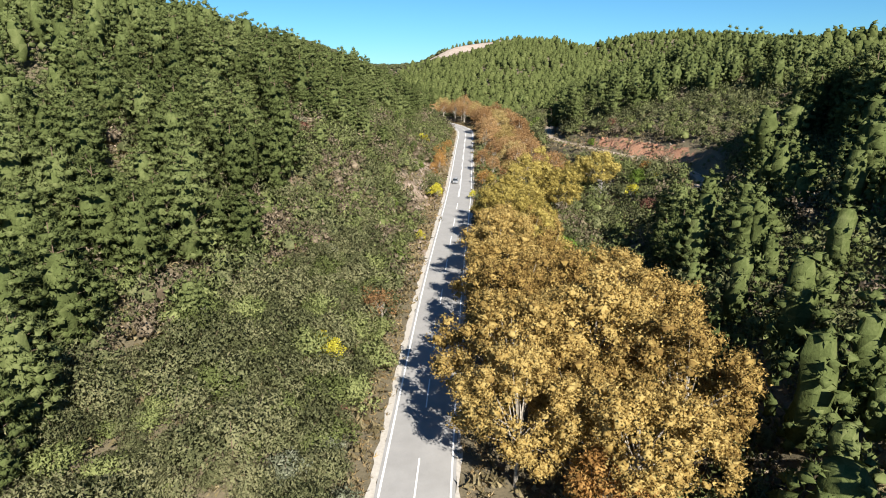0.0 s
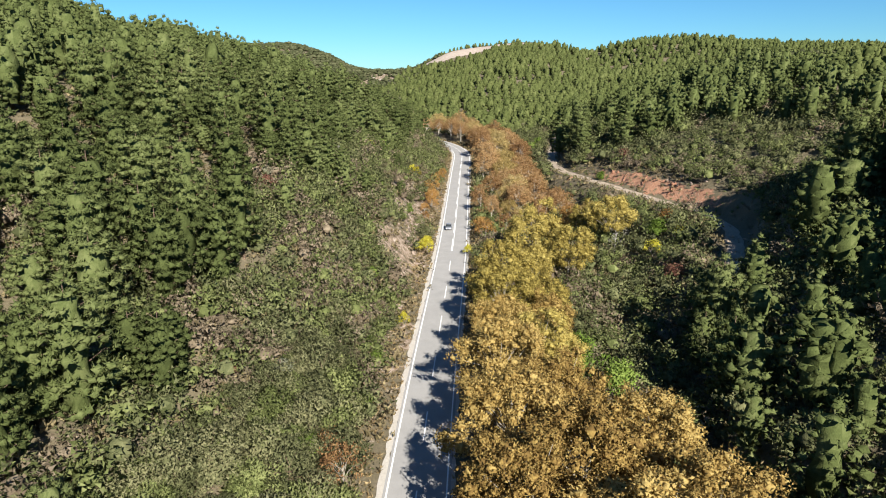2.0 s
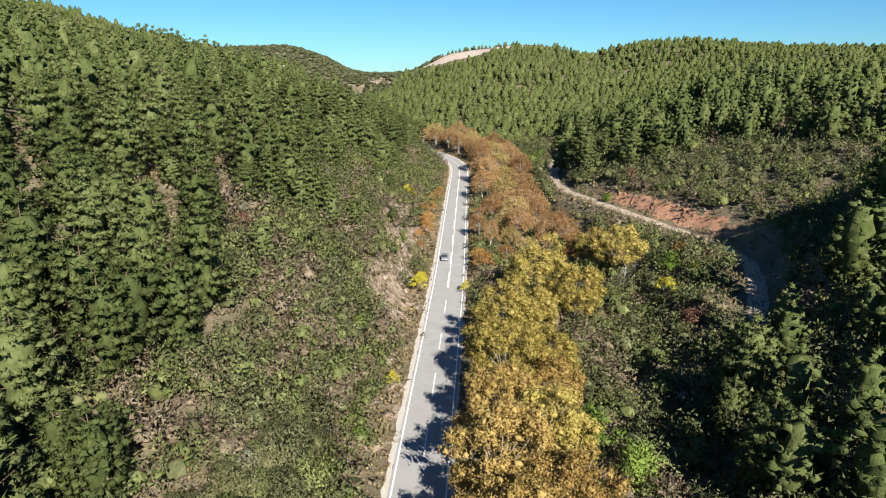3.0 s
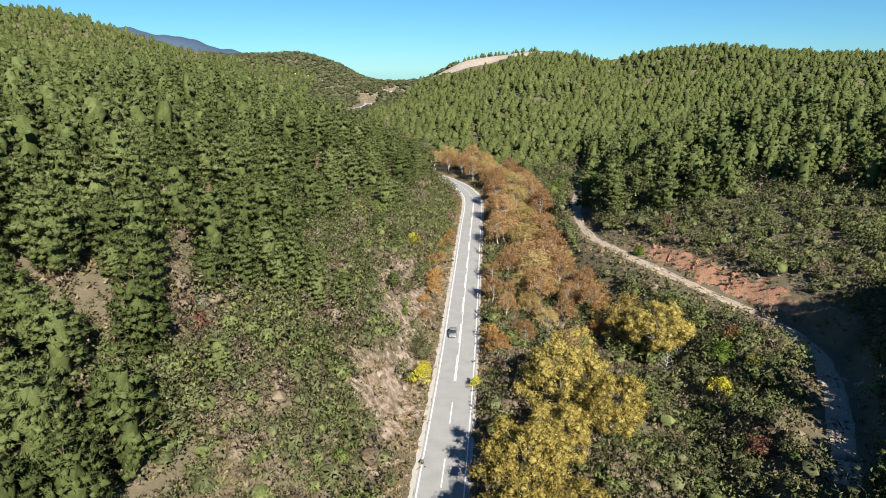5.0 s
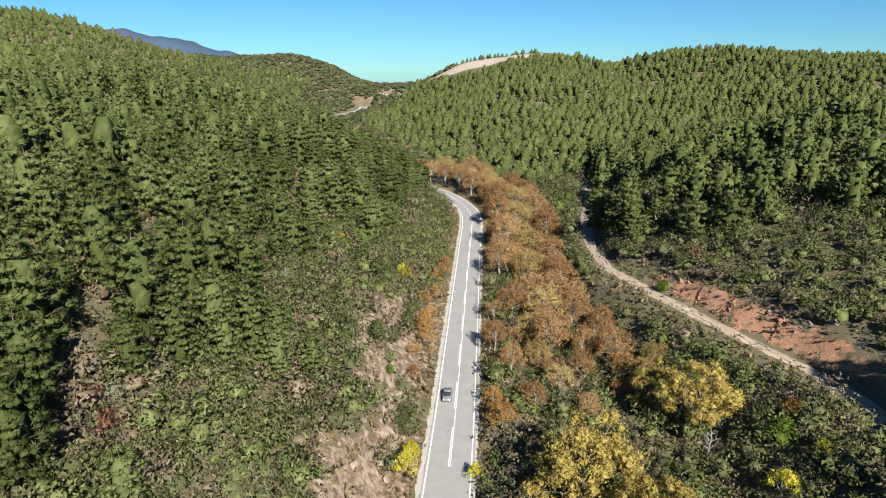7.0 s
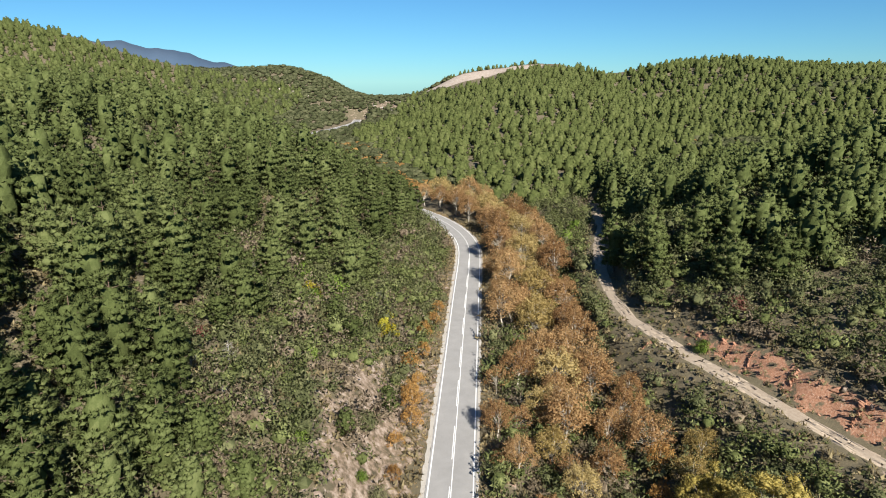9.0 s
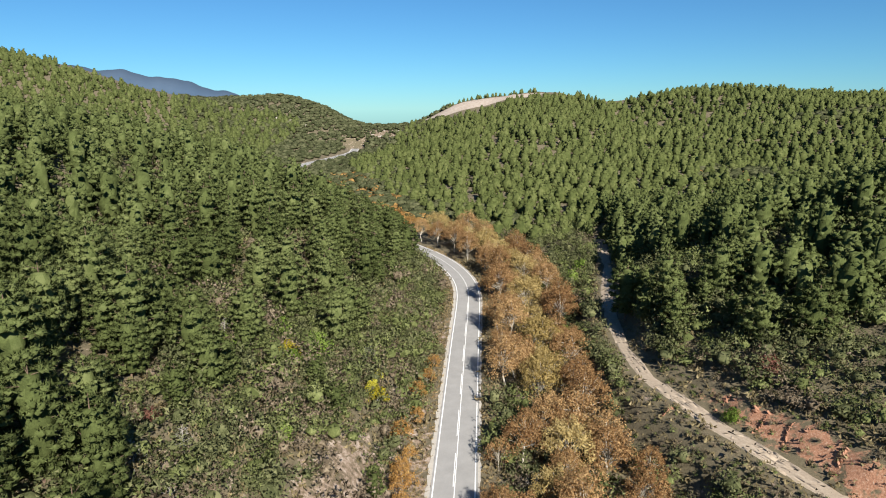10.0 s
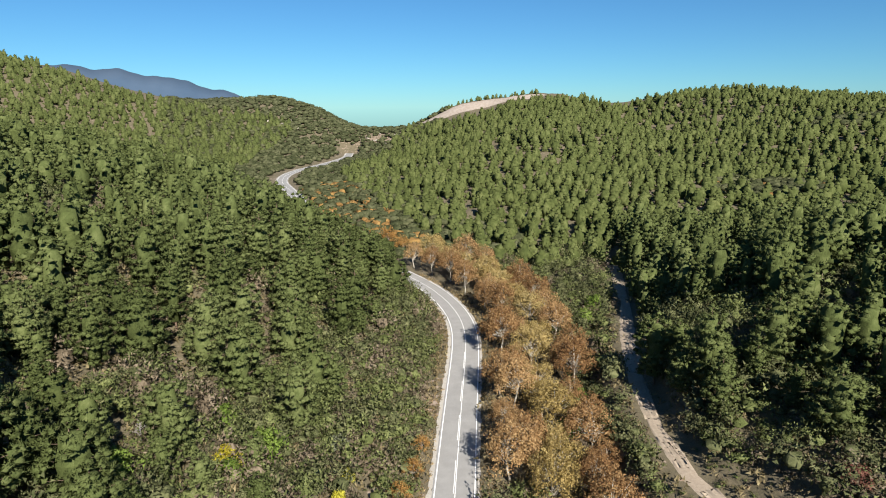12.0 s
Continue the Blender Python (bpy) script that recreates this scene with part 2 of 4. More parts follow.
def land(x, y):
    """Height of the ground."""
    x, y = np.asarray(x, float), np.asarray(y, float)
    e, base = x - axis_of(y), grade_line(y)
    a = np.clip(-e - 5.0, 0, None)
    rise = left_top(y) * (1 - np.exp(-left_grade(y) * a / left_top(y)))
    rise *= 1 - 0.92 * step(y - 0.45 * a, 400, 540)
    b = np.clip(e - right_foot(y), 0, None)
    slope = right_top(y) * (1 - np.exp(-right_grade(y) * b / right_top(y)))
    ditch = -3.6 * step(e, 5.5, 17) * (1 - step(b, -4, 6)) * (1 - step(y, 300, 420))
    far = step(y, 430, 860) * 32 * step(e, 20, 220) * (1 - 0.65 * np.exp(-((x - 190) / 85) ** 2) * (1 - step(y, 720, 900)))
    far += bump2(x, y, 105, 850, 72, 130, 11) - bump2(x, y, 190, 900, 26, 130, 7) + bump2(x, y, 300, 920, 110, 120, 13) + bump2(x, y, 420, 720, 160, 160, 8)
    hills = bump2(x, y, -525, 880, 176, 260, 97) + bump2(x, y, -330, 930, 100, 200, 21) + bump2(x, y, -200, 980, 95, 130, 45) + bump2(x, y, -45, 900, 80, 60, 20)
    hills += bump2(x, y, 90, 1010, 110, 70, 21) + bump2(x, y, 0, 1000, 65, 55, 28) - bump2(x, y, -60, 1120, 90, 200, 10)
    h = base + rise + slope + ditch + far + hills
    amount = step(np.abs(e), 6, 30)
    h = h + 1.3 * amount * relief(x, y) + 3.5 * step(np.abs(e), 60, 200) * relief(x * 0.23, y * 0.23)
    # rough cut bank of bare rock beside the road
    cut = np.exp(-((y - 186) / 24) ** 2) * step(a, 1.0, 7) * (1 - step(a, 9, 16))
    h = h + cut * (1.6 + 1.1 * np.sin(y * 0.8) * np.sin(x * 0.9 + 1) + 0.7 * np.sin(y * 0.43 + x * 0.7))
    d, ty = track_distance(x, y)
    uphill = x > np.interp(ty, TRACK_LINE[:, 1], TRACK_LINE[:, 0])
    near = 1 - step(d, 3.2, np.where(uphill & (y > 185), 6.5, 10))
    h = h * (1 - near) + (track_height(ty) - 0.3) * near
    bed = (1 - step(np.abs(e), 6, 18)) * (1 - step(y, 830, 850))
    h = h * (1 - bed) + base * bed
    drop = step(np.hypot(x, y - 300), 1000, 3000)
    return h * (1 - drop) - 110 * drop


# ---- helpers for meshes ----
def mesh_of(name, verts, faces, mat, smooth=False):
    """A mesh from an array of corners and an array of faces, all of one size."""
    verts, faces = np.asarray(verts, np.float32), np.asarray(faces, np.int32)
    me = bpy.data.meshes.new(name)
    n, k = faces.shape
    me.vertices.add(len(verts))
    me.vertices.foreach_set("co", verts.ravel())
    me.loops.add(n * k)
    me.loops.foreach_set("vertex_index", faces.ravel())
    me.polygons.add(n)
    me.polygons.foreach_set("loop_start", np.arange(0, n * k, k, dtype=np.int32))
    if smooth:
        me.polygons.foreach_set("use_smooth", np.ones(n, dtype=bool))
    me.update(calc_edges=True)
    me.materials.append(mat)
    return me


def leaf_mesh(name, tris, norms, mat):
    """Loose triangles, shaded by the normals of the clumps that they belong to."""
    t, q = np.array(tris, np.float32), np.asarray(norms, np.float32)
    turned = (np.cross(t[:, 1] - t[:, 0], t[:, 2] - t[:, 0]) * q.sum(1)).sum(1) < 0
    t[turned] = t[turned][:, ::-1]
    norms = q.copy()
    norms[turned] = norms[turned][:, ::-1]
    t = t.reshape(-1, 3)
    me = mesh_of(name, t, np.arange(len(t)).reshape(-1, 3), mat, True)
    me.attributes.new("custom_normal", "FLOAT_VECTOR", "POINT").data.foreach_set("vector", unit(np.asarray(norms, np.float32).reshape(-1, 3)).ravel().astype(np.float32))
    me.update()
    return me


def part(name, data, parent, label=""):
    ob = new(name, data)
    ob.parent = parent
    return tagged(ob, label) if label else ob


def tube(points, radii, sides=6):
    """Corners and quads of a tapered tube along points."""
    p = np.asarray(points, float)
    v = []
    for i, c in enumerate(p):
        t = p[min(i + 1, len(p) - 1)] - p[max(i - 1, 0)]
        t /= np.linalg.norm(t) + 1e-9
        u = np.cross(t, (0.31, 0.95, 0.1))
        u /= np.linalg.norm(u) + 1e-9
        w = np.cross(t, u)
        for k in range(sides):
            a = 2 * math.pi * k / sides
            v.append(c + radii[i] * (math.cos(a) * u + math.sin(a) * w))
    f = [(i * sides + k, i * sides + (k + 1) % sides, (i + 1) * sides + (k + 1) % sides, (i + 1) * sides + k) for i in range(len(p) - 1) for k in range(sides)]
    return np.array(v), np.array(f)


def tubes(name, lines, mat):
    vs, fs, n = [], [], 0
    for points, radii in lines:
        v, f = tube(points, radii)
        vs.append(v)
        fs.append(f + n)
        n += len(v)
    return mesh_of(name, np.vstack(vs), np.vstack(fs), mat, True)


rng = np.random.default_rng(7)


def unit(v):
    return v / (np.linalg.norm(v, axis=-1, keepdims=True) + 1e-9)


def blades(centres, radii, count, length, width, spread=0.8, flat=0.75, up=0.35, own=0.25):
    """Shells of small leaves round clump centres: triangles and the normals to shade them by."""
    n = len(centres)
    r = unit(rng.normal(size=(n, count, 3)) + np.array((0, 0, up)))
    root = centres[:, None] + r * radii[:, None, None] * rng.uniform(0.6, 1.05, (n, count, 1)) * np.array((1, 1, flat))
    way = unit(r * 0.55 + spread * unit(rng.normal(size=r.shape)) + np.array((0, 0, 0.12)))
    side = unit(np.cross(r, way) + 0.25 * rng.normal(size=r.shape))
    k = rng.uniform(0.7, 1.3, (n, count, 1))
    t = np.stack((root + side * width * k, root - side * width * k, root + way * length * k), 2).reshape(-1, 3, 3)
    face = unit(np.cross(t[:, 1] - t[:, 0], t[:, 2] - t[:, 0]))
    r = r.reshape(-1, 3)
    face *= np.sign((face * r).sum(1, keepdims=True) + 1e-6)
    shade = unit(r + own * face)
    return t, np.repeat(shade[:, None], 3, 1)


def crown_form(clumps, radii, sides, rows, flat=0.75, least=0.55, soft=0.6, fill=0.9):
    """The outer form of a crown: the hull of its leaf clumps, seen outwards from the stem. A grid of corners and their normals."""
    z0, z1 = (clumps[:, 2] - radii * flat).min(), (clumps[:, 2] + radii * flat).max()
    axis = np.array((clumps[:, 0].mean(), clumps[:, 1].mean()))
    z = z0 + (z1 - z0) * (0.05 + 0.75 * np.linspace(0, 1, rows) ** 0.9)
    a = np.linspace(0, 2 * np.pi, sides, endpoint=False)
    A, Z = np.meshgrid(a, z)
    u = np.stack((np.cos(A), np.sin(A)), -1)
    c = clumps[:, :2] - axis
    along_u = u @ c.T
    off = (c ** 2).sum(1) - along_u ** 2
    room = radii ** 2 * (1 - ((Z[..., None] - clumps[:, 2]) / (radii * flat)) ** 2) - off
    reach = np.where(room > 0, along_u + np.sqrt(np.maximum(room, 0)), 0).max(-1)
    wide = reach.max(1, keepdims=True)
    reach = np.maximum(reach, least * wide + 0.05)
    even = (2 * reach + np.roll(reach, 1, 1) + np.roll(reach, -1, 1)) / 4
    even = (3 * even + np.vstack((even[1:], even[-1:])) + np.vstack((even[:1], even[:-1]))) / 5
    reach = soft * even + (1 - soft) * reach
    reach = reach * rng.uniform(0.95, 1.05, reach.shape)
    reach = reach * fill
    v = np.concatenate((u * reach[..., None] + axis, Z[..., None]), -1)
    dz = np.gradient(v, axis=0)
    da = np.roll(v, -1, 1) - np.roll(v, 1, 1)
    return v, unit(np.cross(da, dz))


def form_tris(v, n):
    """Triangles over such a grid, closed at the top: the dense twigs under the outermost leaves."""
    up = lambda g: (g[:-1], np.roll(g, -1, 1)[:-1], np.roll(g, -1, 1)[1:], g[1:])
    out = []
    for g, tip in ((v, v[-1].mean(0) + np.array((0, 0, 0.1))), (n, np.array((0, 0, 1.0)))):
        p, q, r, s = up(g)
        cap = np.stack((g[-1], np.roll(g[-1], -1, 0), np.broadcast_to(tip, g[-1].shape)), 1)
        out.append(np.concatenate((np.stack((p, q, r), -2).reshape(-1, 3, 3), np.stack((p, r, s), -2).reshape(-1, 3, 3), cap)))
    return out[0], out[1]


def shaped(piece, height, radius, own=0.5, low=0.35):
    """Shades a plant's leaves partly by the form of the whole plant."""
    t, q = piece
    m = t.mean(1)
    whole = unit(np.column_stack((m[:, 0] / radius, m[:, 1] / radius, (m[:, 2] - low * height) / height * 1.5)))
    return t, unit(own * q + (1 - own) * whole[:, None])


def joined(*pieces):
    return np.concatenate([p[0] for p in pieces]), np.concatenate([p[1] for p in pieces])


def pads(centres, radii, flat=0.6, rough=0.3, coarse=False):
    """Thick bough ends: a rough, flattened lump of twenty (coarse: eight) facets round each centre."""
    g = (1 + 5 ** 0.5) / 2
    p = unit(np.array([(0, a, b * g) for a in (-1, 1) for b in (-1, 1)] + [(a, b * g, 0) for a in (-1, 1) for b in (-1, 1)] + [(b * g, 0, a) for a in (-1, 1) for b in (-1, 1)], float))
    if coarse:
        p = np.array(((1, 0, 0), (-1, 0, 0), (0, 1, 0), (0, -1, 0), (0, 0, 1), (0, 0, -1)), float)
    m, near = len(p), np.linalg.norm(p[:, None] - p[None], axis=-1)
    near = (near > 0.1) & (near < (1.6 if coarse else 1.2))
    f = np.array([(i, j, k) for i in range(m) for j in range(i + 1, m) for k in range(j + 1, m) if near[i, j] and near[j, k] and near[i, k]])
    n = len(centres)
    u = unit(rng.normal(size=(n, 3)))
    w = unit(np.cross(u, unit(rng.normal(size=(n, 3)))))
    d = p[None, :, :1] * u[:, None] + p[None, :, 1:2] * w[:, None] + p[None, :, 2:] * np.cross(u, w)[:, None]
    v = centres[:, None] + d * radii[:, None, None] * rng.uniform(1 - rough, 1 + rough, (n, m, 1)) * np.array((1, 1, flat))
    q = unit(d / np.array((1, 1, flat)))
    return v[:, f].reshape(-1, 3, 3), q[:, f].reshape(-1, 3, 3)


# ---- trees ----
def pine_clumps(height, radius, levels, per_level, low=0.2, lean=0.0, along_bough=((1.0, 0.0), (0.8, 0.5), (0.8, -0.5), (0.55, 0.1))):
    """Middles and sizes of the needle clumps: whorls of boughs, each a loose plate of clumps that turns up at its end."""
    out, rad = [], []
    for i in range(levels):
        f = i / (levels - 1)
        r = radius * (1 - f ** 3.0) ** 0.66 * (0.62 + 0.38 * min(1, f * 3.0)) + 0.35
        n = max(3, round(per_level * (0.35 + 0.65 * r / radius)))
        a0 = rng.uniform(0, 6.28)
        for k in range(n):
            if r > 1.2 and rng.uniform() < 0.1:
                continue
            a = a0 + 6.283 * k / n + rng.normal() * 0.2
            reach = r * rng.uniform(0.7, 1.12)
            z = height * (low + (0.94 - low) * f) + rng.normal() * 0.22
            size = rng.uniform(0.85, 1.15) * (0.62 + 0.38 * r / radius)
            for s, side in along_bough:
                if s < 1 and reach * s < 0.5:
                    continue
                u, w = reach * s, side * size * 1.1 + rng.normal() * 0.08
                out.append((math.cos(a) * u - math.sin(a) * w + lean * z, math.sin(a) * u + math.cos(a) * w, z + 0.16 * u + rng.normal() * 0.12))
                rad.append(size * rng.uniform(0.8, 1.1))
    out.append((lean * height, 0, height * 0.97))
    rad.append(0.9)
    return np.array(out), np.array(rad)


def pine_template(height, radius, lean):
    c, r = pine_clumps(height, radius, 10, 7, 0.14, lean, ((1.0, 0.0), (0.84, 0.5), (0.84, -0.5)))
    v, n = crown_form(c, r * 0.75, 10, 10, 0.8, 0.45, 0.8, 0.5)
    puff = pads(c, r * 0.52, 0.78, 0.28, True)
    tuft = blades(c, r * 0.6, 22, 0.4, 0.075, 0.5, 0.8, 0.45, 0.6)
    crown = shaped(joined(form_tris(v, n), puff, tuft), height, radius, 0.6, 0.42)
    lines = [([(0, 0, -1.5), (0.04, 0, height * 0.35), (lean * height * 0.7, 0.03, height * 0.7), (lean * height, 0, height * 0.97)], (0.24, 0.19, 0.11, 0.02))]
    for k in range(0, len(c), 7):
        z0 = max(0.8, c[k][2] - 0.35 * math.hypot(c[k][0], c[k][1]))
        lines.append(([(lean * z0, 0, z0), tuple(c[k])], (0.055, 0.018)))
    return leaf_mesh("crown", *crown, PINE), tubes("trunk", lines, BARK_PINE)


def distant_pine_template(height, radius):
    """A rounded, tapering pine head with bough lumps and tufts, for the far hills."""
    c = []
    for f, n, w in ((0.3, 3, 0.85), (0.52, 3, 0.66), (0.75, 2, 0.36)):
        a = rng.uniform(0, 6.28) + np.arange(n) * 6.283 / n
        c.append(np.column_stack((np.cos(a) * radius * w, np.sin(a) * radius * w, height * (f + rng.uniform(-0.05, 0.05, n)))))
    c = np.vstack(c + [np.array(((0.0, 0.0, height * 0.92),))])
    head, r = np.array(((0.0, 0.0, height * 0.5),)), np.full(1, radius * 0.72)
    puff = joined(pads(c, radius * rng.uniform(0.32, 0.44, len(c)), 0.85, 0.2, True), blades(c, np.full(len(c), radius * 0.4), 2, 1.0, 0.3, 0.6, 0.8, 0.5, 0.5))
    return shaped(joined(pads(head, r, 0.42 * height / r[0], 0.12), puff), height, radius, 0.6, 0.4)


def far_pine_template(height, radius, levels=8, per_level=6):
    c, r = pine_clumps(height, radius, levels, per_level, 0.15, 0.0, ((1.0, 0.0),))
    v, n = crown_form(c, r, 7, 7, 0.8, 0.5, 0.7, 0.58)
    puff = pads(c, r * 0.76, 0.78, 0.28, True)
    tuft = blades(c, r * 0.8, 10, 0.52, 0.115, 0.5, 0.8, 0.45, 0.5)
    return shaped(joined(form_tris(v, n), puff, tuft), height, radius, 0.6, 0.42)


def bush_form(height, radius, lumps, leaves, size, lump=0.42):
    """A dense bush: a dark heart of twigs and lumps of leaves all round it."""
    c = broadleaf_clumps(height, radius * 0.9, lumps, 0.05)
    r = lump * radius * rng.uniform(0.65, 1.3, lumps)
    heart = pads(np.array(((0.0, 0.0, height * 0.36),)), np.full(1, radius * 0.4), 0.5 * height / radius, 0.3)
    crown = joined(heart, blades(c, r * 0.85, leaves, size, size * 0.34, 0.8, 0.9, 0.4, 0.7))
    return shaped(crown, height, radius, 0.6, 0.25), c


def broadleaf_clumps(height, radius, n, low=0.25):
    d = unit(rng.normal(size=(n, 3)))
    d[:, 2] = np.abs(d[:, 2]) * 1.15 - 0.3
    k = rng.uniform(0.45, 1.0, (n, 1)) ** 0.6
    lobes = 1 + 0.18 * np.sin(3 * np.arctan2(d[:, 1], d[:, 0]) + rng.uniform(0, 6))[:, None]
    c = d * k * lobes * np.array((radius, radius, height * (1 - low) * 0.62))
    c[:, 2] += height * (low + (1 - low) * 0.38)
    return c


def limb_lines(clumps, height, trunk, every=4, low=0.22, sway=0.25):
    fork = np.array((rng.normal() * 0.3, rng.normal() * 0.3, height * low))
    lines = [([(0, 0, -1.0), fork * (0.5, 0.5, 0.5), fork, fork + (rng.normal() * sway, rng.normal() * sway, height * 0.3), (rng.normal() * 0.4, rng.normal() * 0.4, height * 0.86)], (trunk, trunk * 0.8, trunk * 0.72, trunk * 0.42, trunk * 0.1))]
    for c in clumps[::every]:
        start = fork + np.array((0, 0, max(0.0, min(c[2] - fork[2], height * 0.5) * rng.uniform(0.1, 0.6))))
        mid = start * 0.5 + c * 0.5 + np.array((0, 0, 0.06 * height)) * rng.uniform(0.2, 1)
        lines.append(([start, mid, c], (trunk * 0.3, trunk * 0.17, trunk * 0.04)))
    return lines


def lobed_clumps(height, radius, lobes, per, low=0.2):
    """Leaf clumps gathered into rounded lobes, as on an old broad crown."""
    k = np.arange(lobes) + 0.5
    up, turn = 1 - 1.45 * k / lobes, k * 2.39996 + rng.uniform(0, 6.28)
    d = np.column_stack((np.sqrt(np.maximum(0, 1 - up ** 2)) * np.cos(turn), np.sqrt(np.maximum(0, 1 - up ** 2)) * np.sin(turn), up)) + 0.16 * rng.normal(size=(lobes, 3))
    half = height * (1 - low) * 0.5
    mid = d * np.array((radius * 0.74, radius * 0.74, half * 0.74)) * rng.uniform(0.86, 1.14, (lobes, 1)) + np.array((0, 0, height * low + half))
    size = radius * rng.uniform(0.26, 0.38, (lobes, 1, 1))
    e = unit(rng.normal(size=(lobes, per, 3)) + 0.85 * d[:, None])
    return (mid[:, None] + e * size * rng.uniform(0.55, 1.05, (lobes, per, 1))).reshape(-1, 3)


def broadleaf_template(height, radius, clumps, leaves, size, mat, bark, trunk, clump_r=0.95, every=4, lobes=0):
    """A broadleaved tree: limbs and leaf clumps, on an old crown gathered into lobes round solid twig bundles."""
    c = lobed_clumps(height, radius, lobes, clumps // lobes) if lobes else broadleaf_clumps(height, radius, clumps)
    r = np.full(len(c), clump_r) * rng.uniform(0.7, 1.3, len(c))
    crown = shaped(blades(c, r, leaves, size, size * 0.42, 1.0, 0.85, 0.2, 0.9), height, radius, 0.85, 0.5)
    if lobes:
        crown = joined(shaped(pads(c, r * 0.5, 0.85, 0.35, True), height, radius, 0.85, 0.5), crown)
    return leaf_mesh("crown", *crown, mat), tubes("trunk", limb_lines(c, height, trunk, every), bark)


def shrub_template(height, radius, lumps, leaves, size, mat, bark):
    crown, c = bush_form(height, radius, lumps, leaves, size)
    return leaf_mesh("crown", *crown, mat), tubes("stem", limb_lines(c, height, 0.07, 6, 0.1, 0.1), bark)


def plant_thing(name, template, spots, label, category, group, stem="trunk"):
    """One thing for every spot (x, y, scale), with its own crown and stem on shared meshes."""
    crown, wood = template
    for x, y, s in spots:
        root = new(name)
        root.matrix_world = Matrix.LocRotScale((x, y, float(land(x, y))), Euler((0, 0, rng.uniform(0, 6.28))), (s * rng.uniform(0.92, 1.08), s * rng.uniform(0.92, 1.08), s))
        part(stem, wood, root)
        part("crown", crown, root)
        tagged(root, label, category, group)


def scatter(x0, x1, y0, y1, gap, keep):
    """Uneven spots over a stretch, thinned by keep(x, y, e)."""
    nx, ny = int((x1 - x0) / gap), int((y1 - y0) / gap)
    gx, gy = np.meshgrid(np.arange(nx), np.arange(ny))
    x = x0 + (gx + 0.5 * (gy % 2) + rng.uniform(-0.48, 0.48, gx.shape)) * gap
    y = y0 + (gy + rng.uniform(-0.48, 0.48, gx.shape)) * gap
    x, y = x.ravel(), y.ravel()
    ok = keep(x, y, x - axis_of(y)) & (track_distance(x, y)[0] > 3.2)
    return np.column_stack((x[ok], y[ok]))


def growth(name, templates, xy, mat, lo, hi, label, category, sink=0.0):
    """Plants past counting, joined into one thing of kind stuff."""
    z = land(xy[:, 0], xy[:, 1]) - sink
    pick, out, shade = rng.integers(0, len(templates), len(xy)), [], []
    for i, (t, q) in enumerate(templates):
        s = np.flatnonzero(pick == i)
        a, k = rng.uniform(0, 6.28, len(s)), rng.uniform(lo, hi, len(s))
        wide = (k * rng.uniform(0.88, 1.12, len(s)))[:, None, None]
        ca, sa = np.cos(a)[:, None, None], np.sin(a)[:, None, None]
        X = (t[None, :, :, 0] * ca - t[None, :, :, 1] * sa) * wide + xy[s, 0][:, None, None]
        Y = (t[None, :, :, 0] * sa + t[None, :, :, 1] * ca) * wide + xy[s, 1][:, None, None]
        Z = t[None, :, :, 2] * k[:, None, None] + z[s][:, None, None]
        out.append(np.stack((X, Y, Z), -1).reshape(-1, 3, 3))
        shade.append(np.stack((q[None, :, :, 0] * ca - q[None, :, :, 1] * sa, q[None, :, :, 0] * sa + q[None, :, :, 1] * ca, np.broadcast_to(q[None, :, :, 2], X.shape)), -1).reshape(-1, 3, 3))
    return tagged(new(name, leaf_mesh(name, np.concatenate(out), np.concatenate(shade), mat)), label, category, "", "stuff")


